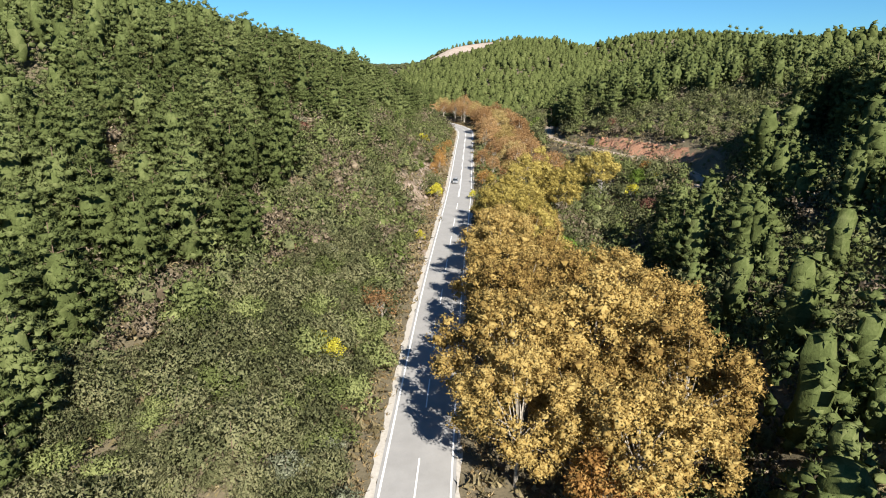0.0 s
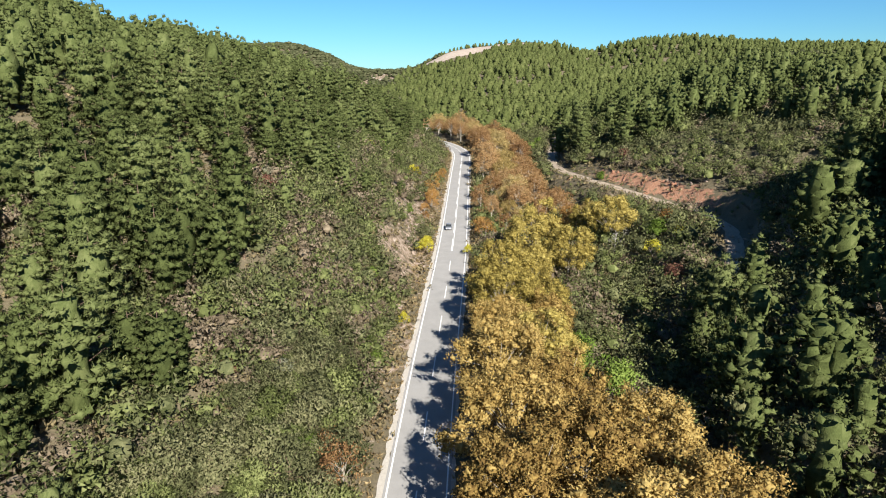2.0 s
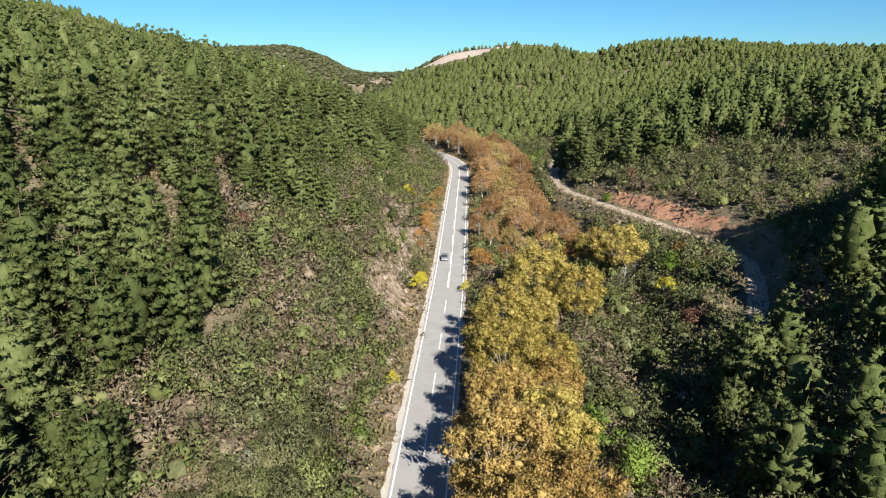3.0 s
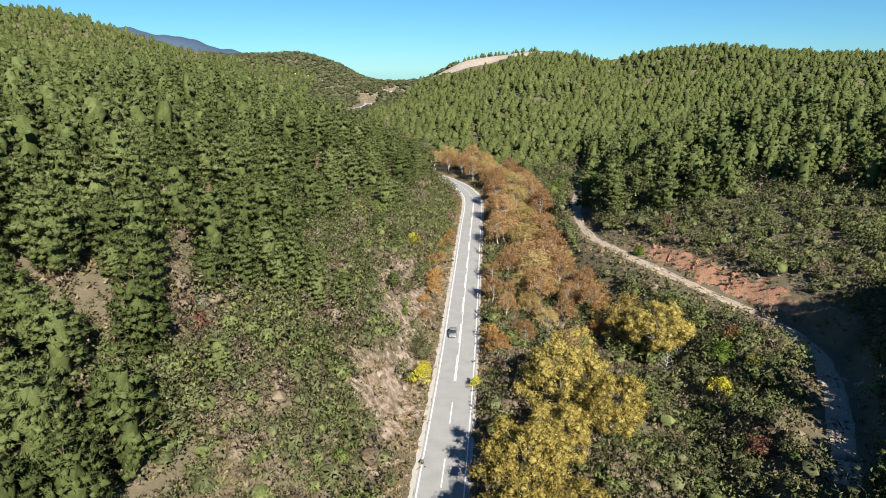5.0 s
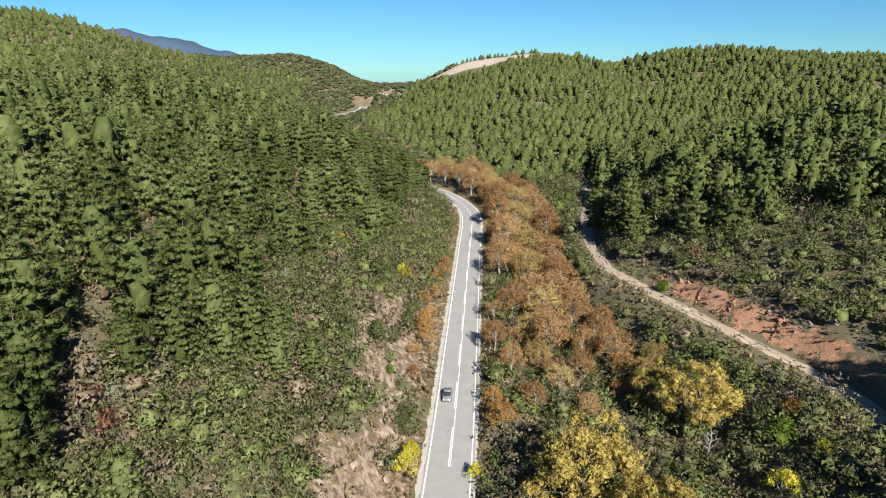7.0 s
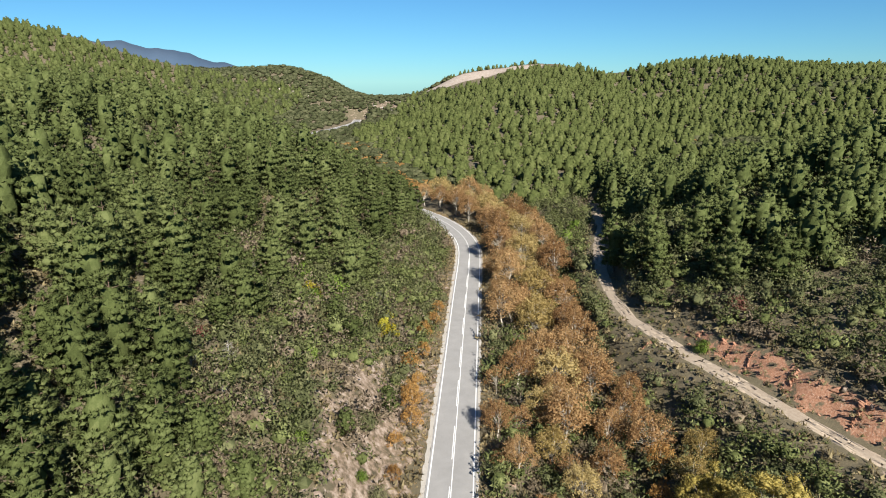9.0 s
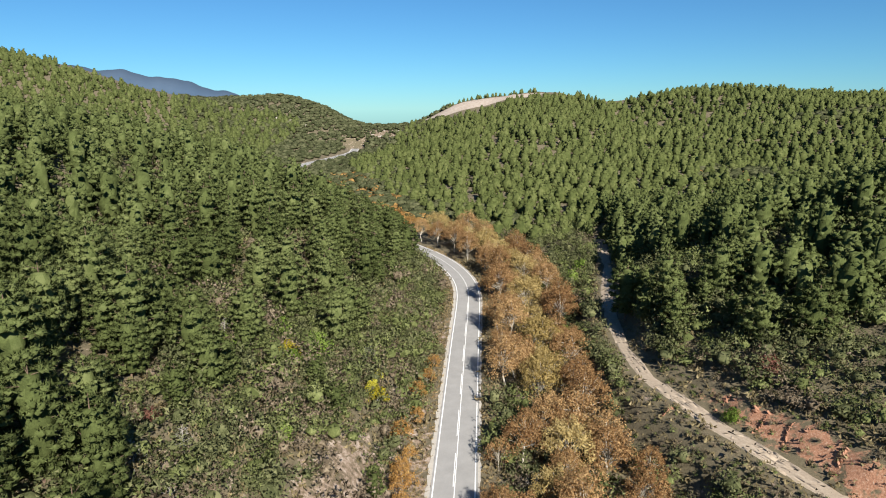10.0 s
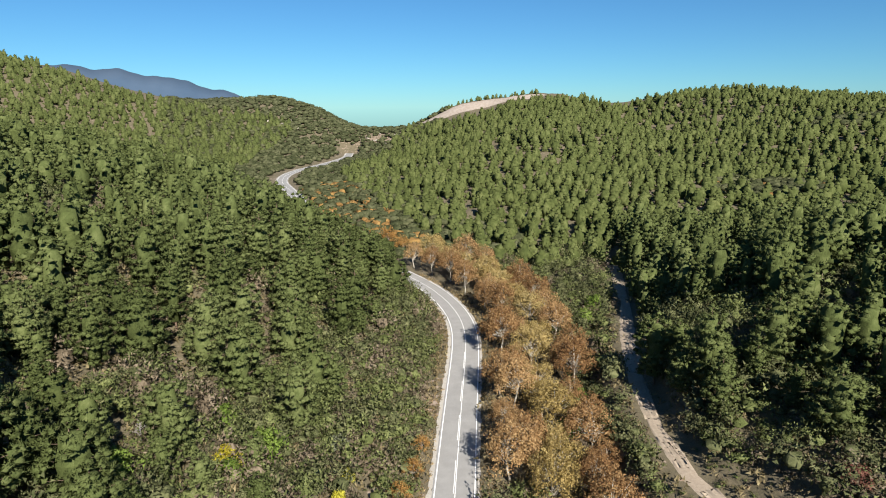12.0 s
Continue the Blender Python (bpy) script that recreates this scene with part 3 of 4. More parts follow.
# ---- ground ----
def ground_material():
    m, nt = material("hillside_soil")
    big, mid_n, fine = noise_tex(nt, 0.05, 4.0, 0.6, "Position"), noise_tex(nt, 0.35, 5.0, 0.65, "Position"), noise_tex(nt, 3.0, 5.0, 0.7, "Position")
    c = ramp(nt, mid_n, ((0.3, (0.085, 0.073, 0.045)), (0.5, (0.125, 0.103, 0.066)), (0.66, (0.17, 0.137, 0.092)), (0.85, (0.27, 0.205, 0.148))))
    litter = noise_tex(nt, 11.0, 4.0, 0.75, "Position")
    c = mix(nt, math_node(nt, "MULTIPLY", fine, 0.55), c, (0.14, 0.118, 0.07))
    c = mix(nt, ramp(nt, litter, ((0.42, (0, 0, 0)), (0.62, (0.8, 0.8, 0.8)))), c, ramp(nt, fine, ((0.35, (0.045, 0.038, 0.022)), (0.7, (0.19, 0.155, 0.095)))))
    bare = nt.nodes.new("ShaderNodeAttribute")
    bare.attribute_name = "bare"
    rocky = ramp(nt, noise_tex(nt, 0.7, 6.0, 0.7, "Position"), ((0.38, (0.07, 0.058, 0.034)), (0.48, (0.17, 0.125, 0.085)), (0.56, (0.27, 0.205, 0.155)), (0.68, (0.4, 0.335, 0.28))))
    edge = math_node(nt, "ADD", bare.outputs["Fac"], math_node(nt, "MULTIPLY", math_node(nt, "SUBTRACT", mid_n, 0.5), 3.0))
    c = mix(nt, ramp(nt, edge, ((0.38, (0, 0, 0)), (0.6, (1, 1, 1)))), c, rocky)
    red = nt.nodes.new("ShaderNodeAttribute")
    red.attribute_name = "red_soil"
    edge = math_node(nt, "ADD", red.outputs["Fac"], math_node(nt, "MULTIPLY", math_node(nt, "SUBTRACT", mid_n, 0.5), 2.4))
    c = mix(nt, ramp(nt, edge, ((0.4, (0, 0, 0)), (0.6, (1, 1, 1)))), c, ramp(nt, fine, ((0.3, (0.2, 0.085, 0.05)), (0.55, (0.34, 0.18, 0.11)), (0.75, (0.42, 0.33, 0.26)))))
    pale = nt.nodes.new("ShaderNodeAttribute")
    pale.attribute_name = "pale_quarry"
    edge = math_node(nt, "ADD", pale.outputs["Fac"], math_node(nt, "MULTIPLY", math_node(nt, "SUBTRACT", big, 0.5), 0.8))
    c = mix(nt, ramp(nt, edge, ((0.45, (0, 0, 0)), (0.55, (1, 1, 1)))), c, ramp(nt, mid_n, ((0.3, (0.27, 0.215, 0.17)), (0.7, (0.4, 0.34, 0.29)))))
    surface(nt, c, 0.95, fine, 0.8, 0.15)
    return m


def bare_rock(x, y):
    """How bare the soil is: the cut bank and some patches beside it."""
    e = x - axis_of(y)
    v = np.exp(-((y - 181) / 27) ** 4) * step(-e, 5.5, 8) * (1 - step(-e, 12 + 3.5 * np.sin(y * 0.19), 18 + 3.5 * np.sin(y * 0.19)))
    v = v + np.exp(-((y - 222) / 20) ** 2 - ((e + 14.5) / 8) ** 2) + 0.8 * bump2(x, y, -29, 60, 4, 3, 1) + 0.7 * np.exp(-((y - 262) / 8) ** 2 - ((e + 11) / 4) ** 2)
    v = v + 0.6 * np.exp(-((e + 7) / 2.5) ** 2) * step(y, 90, 130) * (0.5 + 0.5 * np.sin(y * 0.11))
    return np.clip(v + 1.0 * bump2(x, y, -58, 855, 38, 32, 0.8), 0, 1)


def red_soil(x, y):
    d, ty = track_distance(x, y)
    uphill = x > np.interp(y, TRACK_LINE[:, 1], TRACK_LINE[:, 0])
    return np.where(uphill, 0.82 * np.exp(-((d - 5.4) / 2.4) ** 2) * np.exp(-((y - 226) / 30) ** 4), 0.0)


def pale_quarry(x, y):
    return step(x, -85, -60) * step(y, 952, 962) * (1 - step(y, 978, 990)) * (1 - step(x, 100, 140))


def spaced(stops):
    """Grid lines whose spacing changes from stop to stop: (start, gap), ..., end."""
    out = []
    for (a, g), nxt in zip(stops[:-1], stops[1:]):
        b = nxt[0] if isinstance(nxt, tuple) else nxt
        out.extend(np.arange(a, b - 1e-6, g))
    return np.array(out + [stops[-1]])


GROUND_X = spaced(((-4400, 400), (-1200, 60), (-600, 20), (-160, 4), (-60, 2), (110, 4), (200, 16), (600, 60), (1200, 400), 4400.0))
GROUND_Y = spaced(((-4000, 400), (-800, 60), (-200, 15), (20, 4), (50, 2), (420, 5), (560, 10), (1100, 60), (1600, 300), 4700.0))
GROUND_Z = land(*np.meshgrid(GROUND_X, GROUND_Y))


def build_ground():
    gx, gy = GROUND_X, GROUND_Y
    X, Y = np.meshgrid(gx, gy)
    Z = GROUND_Z
    n, m = len(gy), len(gx)
    i = np.arange(n * m).reshape(n, m)
    f = np.stack((i[:-1, :-1], i[:-1, 1:], i[1:, 1:], i[1:, :-1]), -1).reshape(-1, 4)
    me = mesh_of("ground", np.column_stack((X.ravel(), Y.ravel(), Z.ravel())), f, ground_material(), True)
    for name, fn in (("bare", bare_rock), ("red_soil", red_soil), ("pale_quarry", pale_quarry)):
        me.attributes.new(name, "FLOAT", "POINT").data.foreach_set("value", fn(X, Y).ravel().astype(np.float32))
    return tagged(new("ground", me), "brown hillside soil with heath, pink rock and bare earth", "ground", "", "structure")


build_ground()


# ---- roads ----
def along(line, half_left, half_right, lift, y0=-1e9, y1=1e9, wobble=0.0):
    """Corners and quads of a strip beside a line, between two offsets."""
    t = unit(np.gradient(line, axis=0))
    nrm = np.column_stack((t[:, 1], -t[:, 0]))
    ok = (line[:, 1] >= y0) & (line[:, 1] <= y1)
    c, nrm = line[ok], nrm[ok]
    w = wobble * (np.sin(c[:, 1] * 1.7) + np.sin(c[:, 1] * 0.73 + 2) + rng.normal(size=len(c)) * 0.5) / 2
    cols = [c + nrm * (half_left - w)[:, None], c + nrm * (half_right + w)[:, None]]
    z = grade_line(c[:, 1]) + lift
    v = np.empty((2 * len(c), 3))
    v[0::2, :2], v[1::2, :2] = cols
    v[0::2, 2] = v[1::2, 2] = z
    k = np.arange(len(c) - 1) * 2
    return v, np.column_stack((k, k + 1, k + 3, k + 2))


road_y = np.arange(-80.0, 838.0, 1.0)
ROAD_LINE = np.column_stack((axis_of(road_y), road_y))
road = tagged(new("road", mesh_of("road", *along(ROAD_LINE, -3.95, 3.95, 0.10), ASPHALT)), "pale grey worn asphalt two-lane road with white markings", "road", "", "structure")
for name, a, b in (("edge_line", -3.62, -3.42), ("edge_line", 3.42, 3.6)):
    part(name, mesh_of(name, *along(ROAD_LINE, a, b, 0.106), PAINT), road)
part("centre_line", mesh_of("centre_line", *along(ROAD_LINE, 0.02, 0.16, 0.106, 183.5, 700), PAINT), road)
for y0, y1 in [(53.2 - 16.6 * k, 58.9 - 16.6 * k) for k in (3, 2, 1)] + [(51.5 + 16.7 * k, 59.5 + 16.7 * k) for k in range(8)]:
    part("centre_dash", mesh_of("centre_dash", *along(ROAD_LINE, -0.09, 0.07, 0.106, y0, y1), PAINT), road)
for k in range(9):
    part("centre_dash", mesh_of("centre_dash", *along(ROAD_LINE, -0.26, -0.12, 0.106, 184 + 16.7 * k, 195 + 16.7 * k), PAINT), road)
for name, a, b in (("shoulder", -4.75, -3.9), ("shoulder", 3.9, 4.4)):
    part(name, mesh_of(name, *along(ROAD_LINE, a, b, 0.075, wobble=0.18), GRAVEL), road, "pale gravel road edge")


def ground_height(x, y):
    """Height of the ground's own facets, so that a strip lies on them."""
    x, y = np.asarray(x, float), np.asarray(y, float)
    i, j = np.searchsorted(GROUND_Y, y) - 1, np.searchsorted(GROUND_X, x) - 1
    f, g = (y - GROUND_Y[i]) / (GROUND_Y[i + 1] - GROUND_Y[i]), (x - GROUND_X[j]) / (GROUND_X[j + 1] - GROUND_X[j])
    a, b, c, d = GROUND_Z[i, j], GROUND_Z[i, j + 1], GROUND_Z[i + 1, j + 1], GROUND_Z[i + 1, j]
    one = np.where(g > f, a + g * (b - a) + f * (c - b), a + f * (d - a) + g * (c - d))
    two = np.where(g + f < 1, a + g * (b - a) + f * (d - a), c + (1 - g) * (d - c) + (1 - f) * (b - c))
    return np.maximum(one, two)


def build_track():
    line = polyline(TRACK, 420)
    t = unit(np.gradient(line, axis=0))
    nrm = np.column_stack((t[:, 1], -t[:, 0]))
    offs = np.array((-2.0, -1.55, -1.1, -0.7, -0.3, 0.3, 0.7, 1.1, 1.55, 2.0))
    lift = np.array((-0.08, 0.08, 0.07, 0.05, 0.13, 0.13, 0.05, 0.07, 0.08, -0.08)) + 0.05
    n, k = len(offs), np.arange(len(line))
    wide = 0.86 + 0.14 * np.sin(k * 0.05) + 0.06 * np.sin(k * 0.31)
    p = line[:, None] + nrm[:, None] * (offs * wide[:, None])[..., None]
    edge = np.abs(offs) > 1.8
    p[:, edge] += rng.normal(size=(len(line), 2, 1)) * 0.12 * nrm[:, None]
    z = ground_height(p[..., 0], p[..., 1]) + lift
    i = np.arange(len(line) * n).reshape(-1, n)
    f = np.stack((i[:-1, :-1], i[:-1, 1:], i[1:, 1:], i[1:, :-1]), -1).reshape(-1, 4)
    v = np.concatenate((p, z[..., None]), -1).reshape(-1, 3)
    return tagged(new("dirt_track", mesh_of("dirt_track", v, f, DIRT, True)), "pale dirt track with two wheel ruts", "track", "", "structure")


build_track()


# ---- woods ----
def pine_wood(x, y, e):
    start = np.interp(y, (40, 77, 112, 138, 152, 170, 185, 200, 215, 230, 245, 260, 300, 340, 400), (31, 32, 30, 33, 36, 41, 38, 38, 39, 36, 29, 26, 22, 19, 12))
    gully = (np.abs(y - 268 - 0.15 * e) < 9) & (e > -55) & (e < -28)
    left = (e < -start + 3 * np.sin(y * 0.2)) & ~gully
    patch = np.sin(x * 0.06 + 1) + np.sin(y * 0.05 + x * 0.03)
    right = (e > np.interp(y, (60, 138, 150, 170, 200, 240, 252, 262, 272, 300, 340, 380, 420), (33, 42, 76, 86, 125, 105, 80, 55, 45, 40, 46, 66, 80))) & (e < 400)
    sparse = rng.uniform(size=x.shape) < np.where(y < 30, 0.35, np.where((y < 155) & (e > 0), 0.62, 1.0))
    return (left | (right & (patch > -1.7))) & (y < 440) & sparse


near_pines = scatter(-130, 150, -60, 440, 7.4, pine_wood)
edge = near_pines[:, 0] - axis_of(near_pines[:, 1])
rank = np.where(edge < 0, -edge + np.clip(near_pines[:, 1] - 300, 0, None) * 0.4, edge * 0.9 + np.abs(near_pines[:, 1] - 230) * 0.25) + np.clip(40 - near_pines[:, 1], 0, None) * 5
order = np.argsort(rank)
single, rest = near_pines[order[:250]], near_pines[order[250:]]
pines = [pine_template(14.0, 3.7, 0.0), pine_template(14.8, 3.4, 0.02), pine_template(12.2, 3.9, -0.02), pine_template(13.4, 3.3, 0.01)]
for i, tpl in enumerate(pines):
    plant_thing("pine_tree", tpl, [(x, y, rng.choice((0.58, 0.76, 0.9, 1.0, 1.08, 1.2))) for x, y in single[i::4]], "green pine tree with layered needle tufts on slope", "pine tree", "pines of the wood")
far_pines = [far_pine_template(14.0, 3.6), far_pine_template(14.8, 3.4), far_pine_template(12.4, 3.8), far_pine_template(13.4, 3.3)]
growth("pine_wood", far_pines, rest, PINE_FAR, 0.65, 1.2, "dense green pine wood on the slopes", "pine wood")
# Extra pines, mostly out of view, planted to throw shade over the track.
shade_pines = scatter(90, 126, 105, 172, 6.0, lambda x, y, e: x > 88)
plant_thing("pine_tree", pines[1], [(x, y, rng.uniform(1.2, 1.5)) for x, y in shade_pines], "tall pine tree added to shade the track", "pine tree", "pines of the wood")


def far_wood(x, y, e):
    left = (x < -130) & (x > -330) & (y < 0.5 * -x + 440) & (y > 0.75 * -x + 90)
    hill = (e > 45) & (y > 400) & (y < 890) & (x < 0.62 * y + 60) | ((x > 150) & (y <= 400) & (y > 150) & (x < 0.7 * y + 40))
    high = (x < -165) & (y >= 560) & (y < 960) & (x > -0.68 * y - 20)
    clearing = np.exp(-((x - 188) / 34) ** 2 - ((y - 522) / 26) ** 2) + np.exp(-((x - 330) / 60) ** 2 - ((y - 690) / 18) ** 2)
    return ((left | hill | high) & (clearing < rng.uniform(0.25, 0.9, x.shape))) & (pale_quarry(x, y) < 0.3)


far_spots = scatter(-600, 600, 120, 890, 7.8, far_wood)
distant_pines = [distant_pine_template(h, r) for h, r in ((10.5, 3.5), (9.5, 3.7), (11.5, 3.4), (8.5, 3.6))]
growth("far_pine_wood", distant_pines, far_spots, PINE_HILL, 0.75, 1.2, "far pine wood over the hills", "pine wood", 2.2)

brow_spots = scatter(-75, 120, 982, 1004, 6.0, lambda x, y, e: (pale_quarry(x, y) < 0.4) & (rng.uniform(size=x.shape) < 0.8))
growth("far_pine_row", distant_pines, brow_spots, PINE_HILL, 0.35, 0.75, "row of far pines along the top of the quarry", "pine wood", 1.5)


def far_scrub(x, y, e):
    hollow = np.exp(-((x - 188) / 36) ** 2 - ((y - 522) / 28) ** 2) + np.exp(-((x - 330) / 62) ** 2 - ((y - 690) / 20) ** 2) > 0.35
    return hollow | (y > 425) & (y < 1120) & (x > -0.35 * y) & (x < 180) & (np.abs(e) > np.where(y > 600, np.where(y > 842, 0, 12), 7)) & (e < 75) & (pale_quarry(x, y) < 0.3) & (rng.uniform(size=x.shape) < 0.9 - 0.45 * bare_rock(x, y))


scrub_spots = scatter(-420, 400, 425, 1080, 4.5, far_scrub)
scrub_shell = [joined(pads(np.array(((0.0, 0.0, 1.2),)), np.full(1, 2.5), 0.62, 0.25), blades(np.array(((0.0, 0.0, 1.2),)), np.full(1, 2.6), 14, 0.8, 0.3, 0.8, 0.62, 0.4, 0.7)) for _ in range(4)]
growth("far_scrub", scrub_shell, scrub_spots, SCRUB_HILL, 0.6, 1.7, "far dark scrub on the hills round the pass", "scrub", 0.2)
autumn_spots = np.vstack((scatter(-90, 20, 440, 620, 6.0, lambda x, y, e: (e > 7) & (e < 45) & (rng.uniform(size=x.shape) < 0.6)), scatter(150, 230, 490, 560, 6.0, lambda x, y, e: rng.uniform(size=x.shape) < 0.4 * np.exp(-((x - 188) / 34) ** 2 - ((y - 522) / 24) ** 2))))
growth("autumn_scrub", scrub_shell, autumn_spots, AUTUMN_FAR, 0.7, 1.5, "orange and brown autumn scrub in the valley bottom", "scrub", 0.2)


# ---- plane trees ----
plane_gold = [broadleaf_template(15.5, 6.8, 250, 66, 0.29, PLANE_GOLD, BARK_PLANE, 0.34, 1.15, 10, 25) for _ in range(2)]
plane_brown = [broadleaf_template(16.0, 7.0, 250, 66, 0.29, PLANE_BROWN, BARK_PLANE, 0.34, 1.15, 10, 25) for _ in range(2)]
plane_rust = [broadleaf_template(13.5, 4.9, 110, 40, 0.33, mat, BARK_PALE, 0.27, 1.1) for mat in (PLANE_RUST, PLANE_RUST, PLANE_TAN)]
brown_spots = [(7.2, 55, 0.86), (17.5, 50, 0.95), (25, 60, 1.0), (8.0, 66, 0.98), (18, 70, 1.1), (26.5, 77, 1.0), (25, 91, 0.9), (14, 60, 0.85), (9.6, 80, 0.95), (17.5, 86, 1.02), (16.5, 101, 0.9), (10, 94, 0.9), (10.3, 107, 0.88), (11, 121, 0.8), (19, 130, 0.72)]
gold_spots = [(16, 116, 0.85), (13, 134, 0.86), (15, 148, 0.88), (21, 141, 0.7), (23.5, 173.5, 1.0), (30.5, 164.5, 0.85), (22, 160, 0.7), (48, 196, 0.85), (43, 203, 0.62)]
for i in (0, 1):
    plant_thing("plane_tree", plane_brown[i], brown_spots[i::2], "large plane tree with golden-brown autumn leaves beside road", "plane tree", "golden planes beside the road")
    plant_thing("plane_tree", plane_gold[i], gold_spots[i::2], "plane tree with yellow-gold autumn leaves near the road", "plane tree", "golden planes beside the road")
plane_orange = broadleaf_template(11.0, 3.6, 80, 50, 0.3, ORANGE, BARK_PLANE, 0.25, 0.8, 6, 10)
plant_thing("plane_tree", plane_orange, [(13.5, 46.5, 1.0)], "smaller plane tree with orange autumn leaves", "plane tree", "golden planes beside the road")
rust_spots = []
for k in range(30):
    y = 222 + k * 6.4
    for j, e in enumerate((10.5, 18, 25.5)):
        if (k + j) % 4 != 3 and (y > 262 or e > 12) and (e < 22 or y > 240):
            rust_spots.append((float(axis_of(y)) + e + 1.6 * math.sin(k * 2.3 + j), y + 2.2 * math.sin(k * 1.3 + 2 * j), 0.82 + 0.16 * math.sin(k * 1.7 + j * 2) + (0.12 if y > 300 else 0)))
rust_spots += [(34, 240, 0.85), (39, 220, 0.8), (22.7, 229, 0.75), (19.4, 243, 0.8), (29.5, 249, 0.95), (48, 220, 0.6), (33.5, 224, 0.65), (26, 236, 0.7), (43, 211, 0.6), (17, 214, 0.6), (20, 202, 0.55), (26, 209, 0.6), (31, 215, 0.6), (38, 231, 0.7), (23, 219, 0.6), (30, 201, 0.5), (14, 224, 0.6), (25, 226, 0.55), (41, 239, 0.6)]
for i, tpl in enumerate(plane_rust):
    plant_thing("plane_tree", tpl, rust_spots[i::3], ("plane tree with thinning rust-brown autumn leaves", "plane tree with thinning rust-brown autumn leaves", "plane tree with thinning tan-gold autumn leaves")[i], "plane tree", "rusty planes by the stream")


# ---- shrubs ----
def macchia(x, y, e):
    left = (e < -7.8) & (e > -110) & ((bare_rock(x, y) < 0.35) | (rng.uniform(size=x.shape) < 0.12))
    right = (e > np.where((y > 158) & (y < 268), 6.5, 24)) & (e < 125) & (red_soil(x, y) < 0.3) & ((e > 42) | (y < 160) | (y > 268) | (rng.uniform(size=x.shape) < 0.6))
    return (left | right) & (y < 430) & (track_distance(x, y)[0] > np.where((y > 190) & (y < 262), 8.5, np.where(y < 340, 5.0, 4))) & ~((e < -12) & pine_wood(x, y, e) & (rng.uniform(size=x.shape) < np.where(e < -44, 0.8, 0.35)))


shrub_spots = np.vstack((scatter(-110, 38, -50, 420, 2.35, macchia), scatter(38, 135, 60, 420, 3.3, macchia)))
near = np.argsort(np.abs(shrub_spots[:, 0] - axis_of(shrub_spots[:, 1]) + 16) * 0.8 + np.clip(shrub_spots[:, 1] - 50, 0, None) * 0.2 + np.clip(40 - shrub_spots[:, 1], 0, None) * 5)
shrubs = [shrub_template(h, r, 34, 48, 0.2, mat, BARK_PINE) for h, r, mat in ((2.6, 1.7, SHRUB), (3.4, 1.9, SHRUB), (2.3, 1.7, OLIVE))]
for i, tpl in enumerate(shrubs):
    plant_thing("evergreen_shrub", tpl, [(x, y, rng.choice((0.7, 0.9, 1.1, 1.3, 1.5, 1.8))) for x, y in shrub_spots[near[:280]][i::3]], ("dark green evergreen shrub on the bank", "tall dark evergreen shrub on the bank", "olive-green leafy shrub on the bank")[i], "shrub", "shrubs of the bank", "stem")
shrub_shell = [bush_form(h, 1.75, 11, 15, 0.29, 0.46)[0] for h in (2.1, 2.7, 3.0, 3.4)]
wild = shrub_spots[near[280:]]
kind = rng.uniform(size=len(wild)) + 0.2 * np.sin(wild[:, 0] * 0.21 + wild[:, 1] * 0.13)
beyond = wild[:, 0] > 38
for name, lo, hi, mat, label in (("macchia", -1, 0.42, SHRUB_FAR, "dense dark evergreen scrub covering the slope"), ("olive_scrub", 0.42, 0.8, OLIVE_FAR, "olive-green scrub mixed into the dark macchia"), ("brown_scrub", 0.8, 2, BROWN_FAR, "brown half-dry scrub between the green bushes")):
    growth(name, shrub_shell, wild[~beyond & (kind >= lo) & (kind < hi)], mat, 0.65, 2.1, label, "scrub", 0.1)
for name, lo, hi, mat, label in (("tall_macchia", -1, 0.55, SHRUB_FAR, "tall dark evergreen scrub grown together above the track"), ("tall_olive_scrub", 0.55, 0.98, OLIVE_FAR, "tall olive-green scrub mixed into the dark macchia"), ("brown_scrub", 0.98, 2, BROWN_FAR, "brown half-dry scrub between the green bushes")):
    growth(name, shrub_shell, wild[beyond & (kind >= lo) & (kind < hi)], mat, 0.9, 2.2, label, "scrub", 0.1)
def track_banks(x, y, e):
    d = track_distance(x, y)[0]
    return (d > 2.6) & (d < 10) & (y > 180) & (y < 290) & (rng.uniform(size=x.shape) < np.where(red_soil(x, y) > 0.5, 0.5, 0.9))


low_spots = scatter(36, 95, 178, 292, 1.7, track_banks)
low_kind = rng.uniform(size=len(low_spots))
growth("low_scrub", shrub_shell, low_spots[low_kind < 0.55], OLIVE_FAR, 0.2, 0.5, "low olive-green scrub along the banks of the track", "scrub", 0.05)
growth("low_brown_scrub", shrub_shell, low_spots[low_kind >= 0.55], BROWN_FAR, 0.2, 0.5, "low brown heather along the banks of the track", "scrub", 0.05)
heath_spots = scatter(-80, 80, 36, 380, 1.75, lambda x, y, e: ((e < -5.5) | (e > 5.2)) & (e > -100) & (e < 70) & ((bare_rock(x, y) < 0.6) | (rng.uniform(size=x.shape) < 0.45)) & ((red_soil(x, y) < 0.4) | (rng.uniform(size=x.shape) < 0.5)))
heath_shell = [blades(c, np.full(2, 0.6), 6, 0.6, 0.16, 0.8, 0.6, 1.0) for c in (broadleaf_clumps(0.7, 1.0, 2, 0.0) for _ in range(4))]
growth("heath", heath_shell, heath_spots, HEATH, 0.7, 1.6, "low dry heath and grass between the shrubs", "heath", 0.1)


